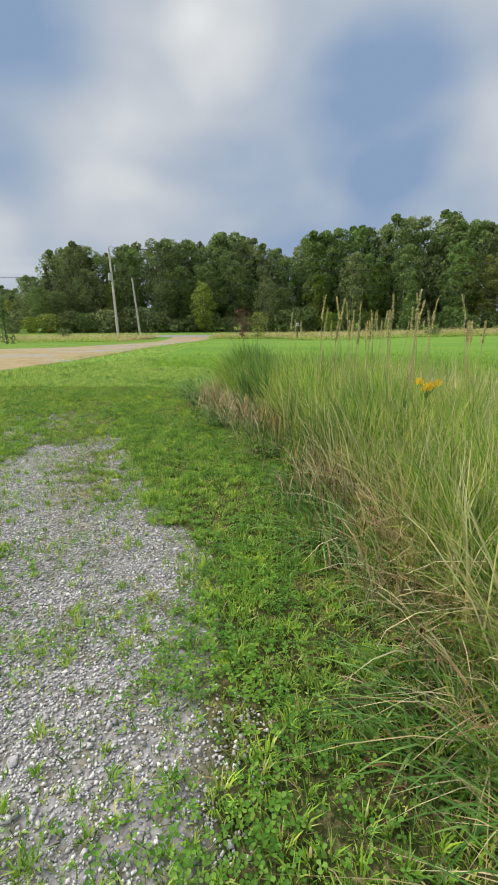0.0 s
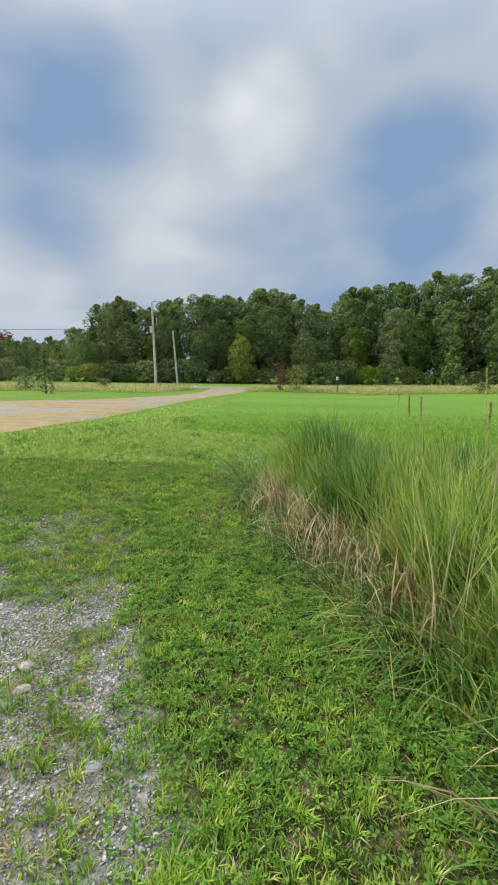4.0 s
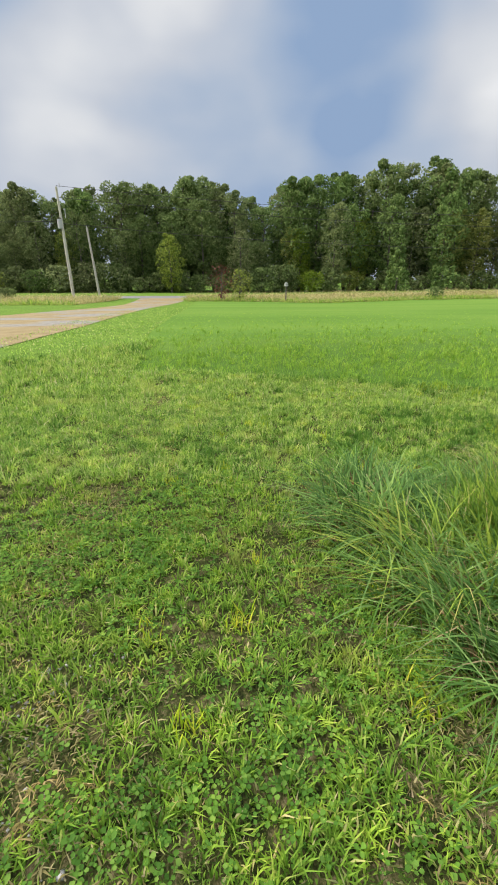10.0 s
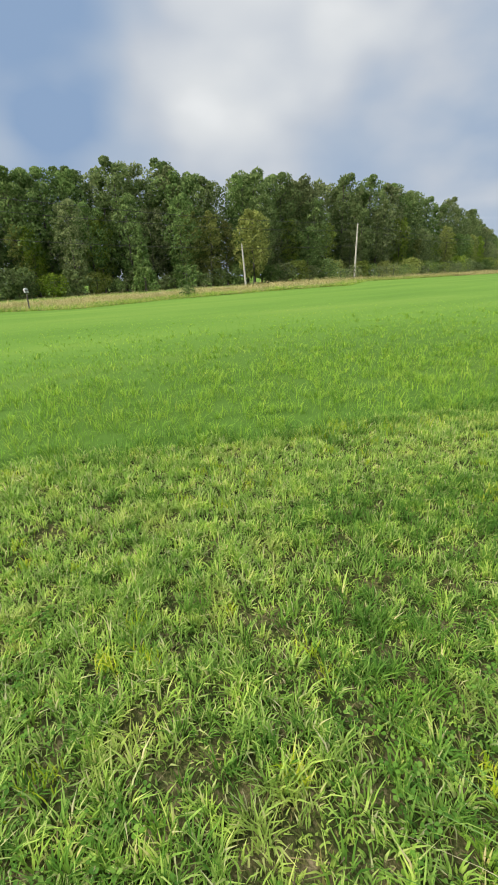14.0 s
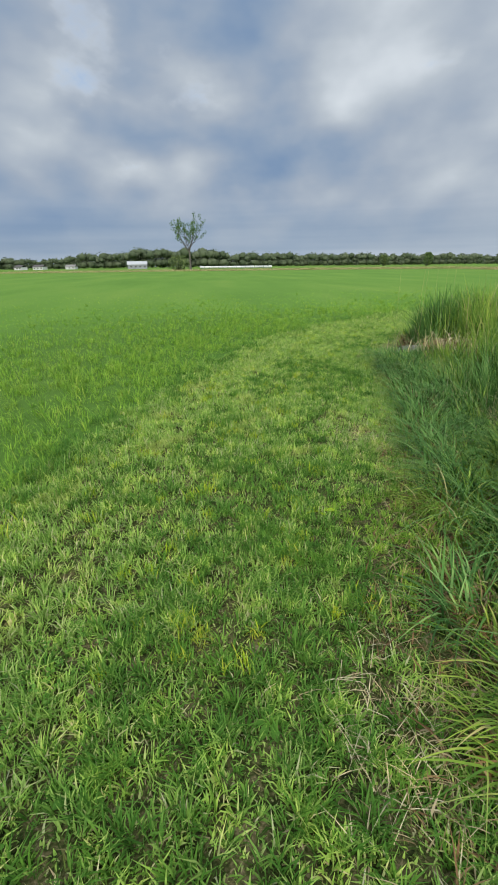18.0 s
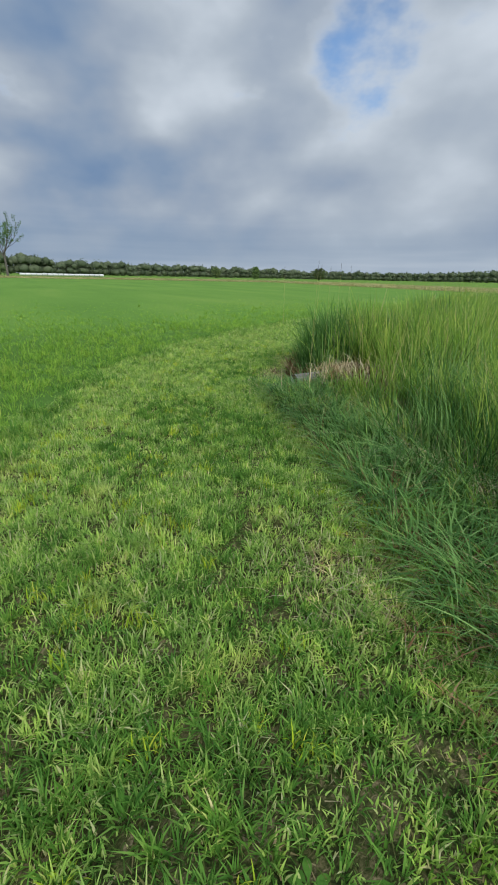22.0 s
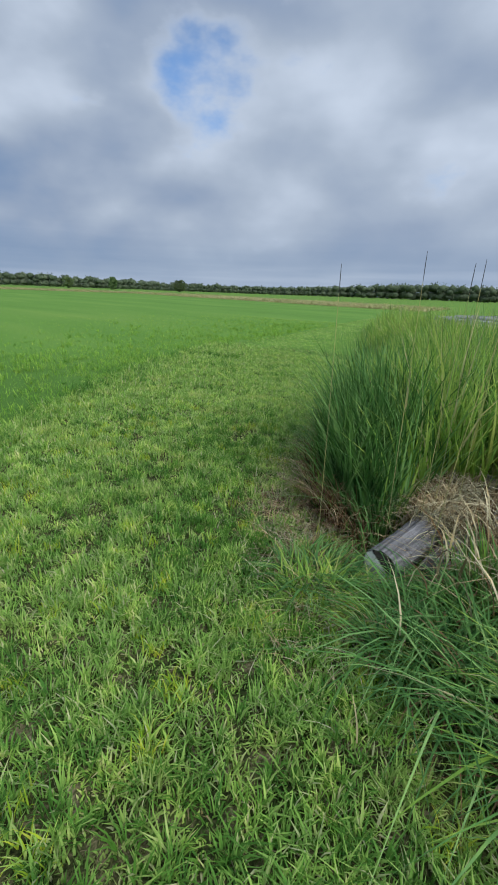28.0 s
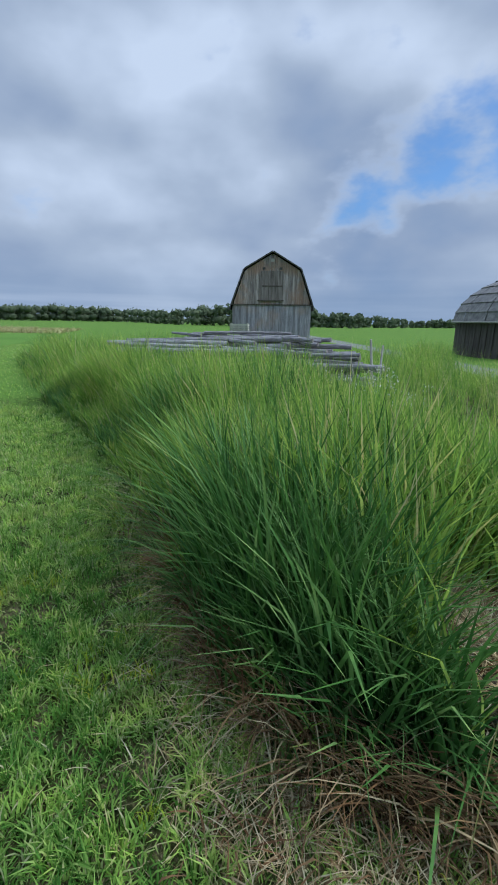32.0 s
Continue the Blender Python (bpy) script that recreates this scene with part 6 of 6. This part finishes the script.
wire(P1, P4, 1.1)
wire(P1, P4, 1.2, 1.1)
wire(P1, P4, 1.3, 3.6)
wire(P4, P5, 1.0)
wire(P4, P5, 1.0, 1.0)
wire(P5, P6, 0.8)
wire(P6, P7, 0.6)
wire(PW, P1, 0.9, 3.4)
wire(P2, P1, 0.2, 1.5)


def mailbox(x, y):
    z = float(height(x, y))
    ob = thing("mailbox", pose(x, y, z), "small pale box on a dark post at the field edge", "mailbox")
    bm = bmesh.new()
    tube(bm, [(0, 0, -0.2), (0, 0, 1.6)], [0.07, 0.06], 8)
    part("post", bm, M_BARK, ob)
    bm = bmesh.new()
    box(bm, -0.16, 0.16, -0.25, 0.25, 1.6, 1.85)
    tube(bm, [(0, -0.25, 1.85), (0, 0.25, 1.85)], [0.16, 0.16], 12)
    part("box", bm, M_WHITE, ob)


mailbox(6.05, 55.6)


# ---- single trees, bushes and far buildings ----
def put_tree(name, seed, tall, wide, mat, label, shape, count, size, foot, x, y, category="tree"):
    t = make_tree(seed, tall, wide, mat, label, shape, count, size, foot, pose(x, y, float(height(x, y))))
    t.name = name
    t["category"], t["group"] = category, "single trees"
    return t


put_tree("sapling", 31, 3.9, 1.0, M_LEAF, "young dark green conifer in the roadside grass", "spruce", 700, 0.12, 0.05, -21.2, 38.9)
put_tree("bush", 32, 3.6, 1.7, M_LEAF_RED, "sparse reddish-brown bush at the field edge", "round", 420, 0.10, 0.1, -0.85, 57.5, "bush")
put_tree("bush", 33, 3.2, 1.6, M_LEAF_PALE, "sparse green bush at the field edge", "round", 500, 0.12, 0.05, 1.2, 58.5, "bush")
put_tree("red_tree", 34, 13.5, 6.0, M_LEAF_RED, "reddish autumn tree far down the road", "round", 2200, 0.45, 0.05, -92, 138)
put_tree("red_tree", 35, 8.5, 4.6, M_LEAF, "green tree far down the road", "round", 2200, 0.45, 0.05, -104, 140)
put_tree("bright_tree", 36, 12.5, 3.6, M_LEAF_PALE, "bright yellow-green tree standing before the wood", "round", 3600, 0.26, 0.12, 50.5, 80.5)
put_tree("bright_tree", 37, 10.5, 2.6, M_LEAF, "green conifer before the wood", "spruce", 3000, 0.24, 0.02, 31, 86.5)
put_tree("young_tree", 38, 9.5, 2.6, M_LEAF_PALE, "yellow-green young tree before the dark wood", "narrow", 3000, 0.17, 0.05, -9, 89.5)
put_tree("young_tree", 39, 10.5, 2.6, M_LEAF, "green young tree before the dark wood", "narrow", 3000, 0.17, 0.05, 3.5, 91)
for k, (x, y, s) in enumerate(((-28, 47, 1.0), (-33, 45.5, 1.2), (-38, 46, 1.1), (-24, 58, 0.8), (24, 58, 0.8), (57, 64.5, 1.4), (61, 65, 1.7), (69, 66, 1.5), (76, 68, 1.8), (83, 70, 1.6), (91, 70, 1.9), (99, 71, 1.7), (108, 73, 2.0), (118, 76, 2.0))):
    put_tree("shrub", 40 + k, 1.5 * s, 1.3 * s, M_LEAF, "low dark green roadside shrub", "round", 420, 0.13, 0.0, x, y, "shrub")
for k, (x, y) in enumerate(((-20.8, 90.2), (-23.5, 89.5), (10.0, 93.0), (12.5, 92.5), (-18.5, 91))):
    put_tree("shrub", 64 + k, 4.6, 2.4, M_LEAF, "green shrub at the foot of the wood", "round", 700, 0.26, 0.0, x, y, "shrub")
put_tree("dark_bush", 60, 6.8, 4.6, M_NEEDLE, "dark round bush beyond the field", "round", 900, 0.5, 0.0, 253, -180, "bush")
put_tree("far_tree", 61, 7.0, 2.6, M_LEAF, "green tree beyond the field", "narrow", 800, 0.45, 0.05, 251, -130)
put_tree("far_tree", 62, 6.0, 3.2, M_NEEDLE, "dark green bush beyond the field", "round", 800, 0.45, 0.0, 276, -114.5)
put_tree("dark_bush", 63, 4.6, 4.2, M_LEAF, "rounded green bush at the field edge", "round", 800, 0.40, 0.0, 176, 11.5, "bush")


def lone_tree(x, y, tall):
    """A thinly leaved tree with upswept bare limbs."""
    rng, r = np.random.default_rng(70), random.Random(70)
    ob = thing("lone_tree", pose(x, y, 0), "lone tall thinly leaved tree with upswept bare limbs", "tree")
    bm = bmesh.new()
    tube(bm, [(0, 0, -0.3), (0.1, 0, tall * 0.2), (0.0, 0.1, tall * 0.42)], [0.5, 0.38, 0.3], 9)
    cs = []

    def limb(p, d, length, rad, depth):
        q = [Vector(p)]
        for i in range(3):
            d = (d + Vector((r.uniform(-0.18, 0.18), r.uniform(-0.18, 0.18), r.uniform(0.0, 0.12)))).normalized()
            q.append(q[-1] + d * length / 3)
        tube(bm, q, [rad, rad * 0.8, rad * 0.65, rad * 0.45], 5, False)
        if depth == 0:
            cs.extend((tuple(q[2]), tuple(q[3])))
            return
        for i in range(3):
            limb(q[1 + (i % 3)], (d + Vector((r.uniform(-0.75, 0.75), r.uniform(-0.75, 0.75), r.uniform(-0.1, 0.5)))).normalized(), length * 0.6, rad * 0.5, depth - 1)
    for i in range(7):
        a = i * 0.9
        limb((0, 0, tall * (0.30 + 0.02 * i)), Vector((math.cos(a) * 0.8, math.sin(a) * 0.8, 1.0)).normalized(), tall * 0.36, 0.17, 2)
    part("trunk", bm, M_BARK, ob)
    v, t = leaf_cards(rng, np.array(cs), np.full(len(cs), 0.8), 2300, 0.24)
    crown = new("crown", raw_mesh("crown", v, t, M_NEEDLE))
    crown.parent = ob


lone_tree(196, 6.8, 20)


def farm_shed(x, y, turn, long, wide, tall, label, roof):
    ob = thing("farm_building", pose(x, y, 0, 0, 0, turn), label, "building", "far farm buildings")
    bm = bmesh.new()
    box(bm, -long / 2, long / 2, -wide / 2, wide / 2, 0, tall * 0.6)
    part("wall", bm, M_FARWALL if roof is M_METAL else M_WHITE, ob)
    for s in (-1, 1):
        bm = bmesh.new()
        vs = [bm.verts.new(q) for q in ((-long / 2 - 0.3, s * (wide / 2 + 0.4), tall * 0.58), (long / 2 + 0.3, s * (wide / 2 + 0.4), tall * 0.58), (long / 2 + 0.3, 0, tall), (-long / 2 - 0.3, 0, tall), (-long / 2 - 0.3, s * (wide / 2 + 0.4), tall * 0.58 - 0.15), (long / 2 + 0.3, s * (wide / 2 + 0.4), tall * 0.58 - 0.15), (long / 2 + 0.3, 0, tall - 0.15), (-long / 2 - 0.3, 0, tall - 0.15))]
        for f in ((0, 1, 2, 3), (7, 6, 5, 4), (0, 4, 5, 1), (1, 5, 6, 2), (3, 7, 4, 0)):
            bm.faces.new([vs[q] for q in f])
        part("roof_slope", bm, roof, ob)
    for k in range(int(long / 3)):
        x0 = -long / 2 + 1 + k * 3
        for y0 in (wide / 2, -wide / 2 - 0.05):
            bm = bmesh.new()
            box(bm, x0, x0 + 1.2, y0, y0 + 0.05, tall * 0.2, tall * 0.42)
            part("window", bm, M_BARNROOF, ob)


farm_shed(329, 40.5, 95, 13, 7, 4.9, "long low white farm building with a pale metal roof", M_METAL)
farm_shed(405, 101, 80, 8, 6, 3.6, "small white house far across the field", M_SHINGLE)
farm_shed(398, 124, 70, 9, 6, 3.8, "small white house far across the field", M_BARNROOF)
farm_shed(395, 138, 60, 8, 6, 3.6, "small white shed far across the field", M_BARNROOF)


def bale_row():
    first = None
    for k in range(16):
        m = pose(264, -40 + k * 2.6, 0.0, 0, 0, 8)
        if first is None:
            first = thing("hay_bale", m, "white plastic-wrapped hay bale in a row", "hay bale", "row of wrapped bales")
            bm = bmesh.new()
            tube(bm, [(0, -1.2, 0.60), (0, -1.0, 0.62), (0, 1.0, 0.62), (0, 1.2, 0.60)], [0.5, 0.62, 0.62, 0.5], 14)
            part("wrap", bm, M_WRAP, first)
        else:
            copy_thing(first, m)


bale_row()


# ---- flowers and stalks ----
def goldenrod(x, y, tall):
    rng, r = np.random.default_rng(80), random.Random(80)
    ob = thing("goldenrod", pose(x, y, 0), "goldenrod plant with a bright yellow flower head", "flower")
    bm = bmesh.new()
    tube(bm, [(0, 0, 0), (0.02, 0.01, tall * 0.5), (0.0, 0.0, tall)], [0.006, 0.005, 0.003], 6)
    cs = []
    for i in range(9):
        a, q = i * 2.4, r.uniform(0.03, 0.09)
        tip = (math.cos(a) * q, math.sin(a) * q, tall + r.uniform(-0.04, 0.05))
        tube(bm, [(0, 0, tall - 0.1), tip], [0.003, 0.002], 5, False)
        cs.append(tip)
    part("stem", bm, M_CLOVER, ob)
    v, t = leaf_cards(rng, np.array(cs), np.full(len(cs), 0.035), 420, 0.010)
    part_raw("flower_head", v, t, M_YELLOW, ob, "bright yellow flower head")
    v, t = leaf_cards(rng, np.array([(0, 0, tall * u) for u in (0.3, 0.45, 0.6, 0.75, 0.85)]), np.full(5, 0.06), 40, 0.030)
    part_raw("leaves", v, t, M_CLOVER, ob)


def part_raw(name, v, t, mat, parent, label=""):
    ob = new(name, raw_mesh(name, v, t, mat))
    ob.parent = parent
    return tagged(ob, label)


def aster(x, y, tall, seed):
    rng, r = np.random.default_rng(seed), random.Random(seed)
    ob = thing("aster", pose(x, y, 0), "bushy wild aster with many small white flowers", "flower", "white asters")
    bm = bmesh.new()
    cs = []
    for i in range(12):
        a, q = i * 2.4, r.uniform(0.05, 0.26)
        tip = (math.cos(a) * q, math.sin(a) * q, tall * r.uniform(0.6, 1.0))
        tube(bm, [(0, 0, 0), (tip[0] * 0.4, tip[1] * 0.4, tip[2] * 0.6), tip], [0.005, 0.004, 0.002], 5, False)
        cs.append(tip)
    tagged(part("stalk", bm, M_CLOVER, ob), kind="stuff")
    v, t = leaf_cards(rng, np.array(cs), np.full(len(cs), 0.08), 110, 0.016)
    tagged(part_raw("flowers", v, t, M_PETAL, ob, "small white flowers"), kind="stuff")
    v, t = leaf_cards(rng, np.array(cs) * np.array([0.8, 0.8, 0.7]), np.full(len(cs), 0.13), 260, 0.022)
    part_raw("leaves", v, t, M_REED, ob)


goldenrod(1.55, 3.74, 0.90)
for k, (x, y, h) in enumerate(((5.75, 1.3, 0.85), (5.4, 0.9, 0.9), (5.9, 0.6, 0.75), (5.2, 1.7, 0.7), (6.1, 2.3, 0.75), (6.3, 3.1, 0.7), (5.1, 0.2, 0.8))):
    aster(x, y, h, 90 + k)


def spike_stalk(x, y, tall, lx, ly, seed):
    """A thin stalk with a dark narrow seed spike."""
    ob = thing("seed_stalk", pose(x, y, 0), "tall thin weed stalk with a dark narrow seed spike", "weed", "dark seed stalks")
    bm = bmesh.new()
    tube(bm, [(0, 0, 0), (lx * 0.4, ly * 0.4, tall * 0.5), (lx * 0.91, ly * 0.91, tall * 0.915)], [0.0018, 0.0014, 0.0011], 5)
    part("stem", bm, M_STRAW, ob)
    bm = bmesh.new()
    tube(bm, [(lx * 0.91, ly * 0.91, tall * 0.915), (lx * 0.95, ly * 0.95, tall * 0.955), (lx, ly, tall)], [0.0014, 0.0021, 0.001], 7)
    part("spike", bm, M_STALK, ob, "dark brown seed spike")


for k, (x, y, h, lx, ly) in enumerate(((7.05, 6.88, 1.60, 0.01, 0.02), (6.75, 6.60, 1.68, 0.05, -0.08), (6.60, 6.30, 1.65, -0.03, 0.02), (6.62, 6.45, 1.62, -0.06, 0.05), (6.42, 6.85, 1.62, -0.16, 0.03), (6.5, 6.2, 1.62, -0.05, 0.05))):
    spike_stalk(x, y, h, lx, ly, k)


def reed_plume(tall, seed):
    """A tall dry reed with a feathery one-sided plume."""
    rng, r = np.random.default_rng(seed), random.Random(seed)
    ob = thing("reed", pose(0, 0, -100), "tall dry reed with a pale feathery plume", "reed", "plumed reeds")
    bend = r.uniform(-0.12, 0.12)
    bm = bmesh.new()
    tube(bm, [(0, 0, 0), (bend * 0.3, 0, tall * 0.5), (bend, 0, tall)], [0.005, 0.004, 0.002], 5)
    part("stem", bm, M_DRY, ob)
    cs = np.array([(bend * (1 - 0.3 * u) + 0.02 * (1 - u), 0, tall * (1 - 0.13 * u)) for u in np.linspace(0, 1, 22)])
    v, t = leaf_cards(rng, cs, np.linspace(0.003, 0.011, 22), 190, 0.010)
    v[:, 2] = tall + (v[:, 2] - tall) * 1.05
    tagged(part_raw("plume", v, t, M_STRAW, ob, "pale feathery plume"), kind="stuff")
    return ob


def plant_reeds():
    r = random.Random(33)
    kinds = [reed_plume(h, 400 + k) for k, h in enumerate((1.45, 1.58, 1.72))]
    for k in range(46):
        x, y = r.uniform(0.6, 2.5), r.uniform(4.0, 6.8)
        copy_thing(r.choice(kinds), pose(x, y, 0, r.uniform(-5, 5), r.uniform(-5, 5), r.uniform(0, 360)))
    for o in [q for k in kinds for q in (*k.children_recursive, k)]:
        bpy.data.objects.remove(o)


plant_reeds()
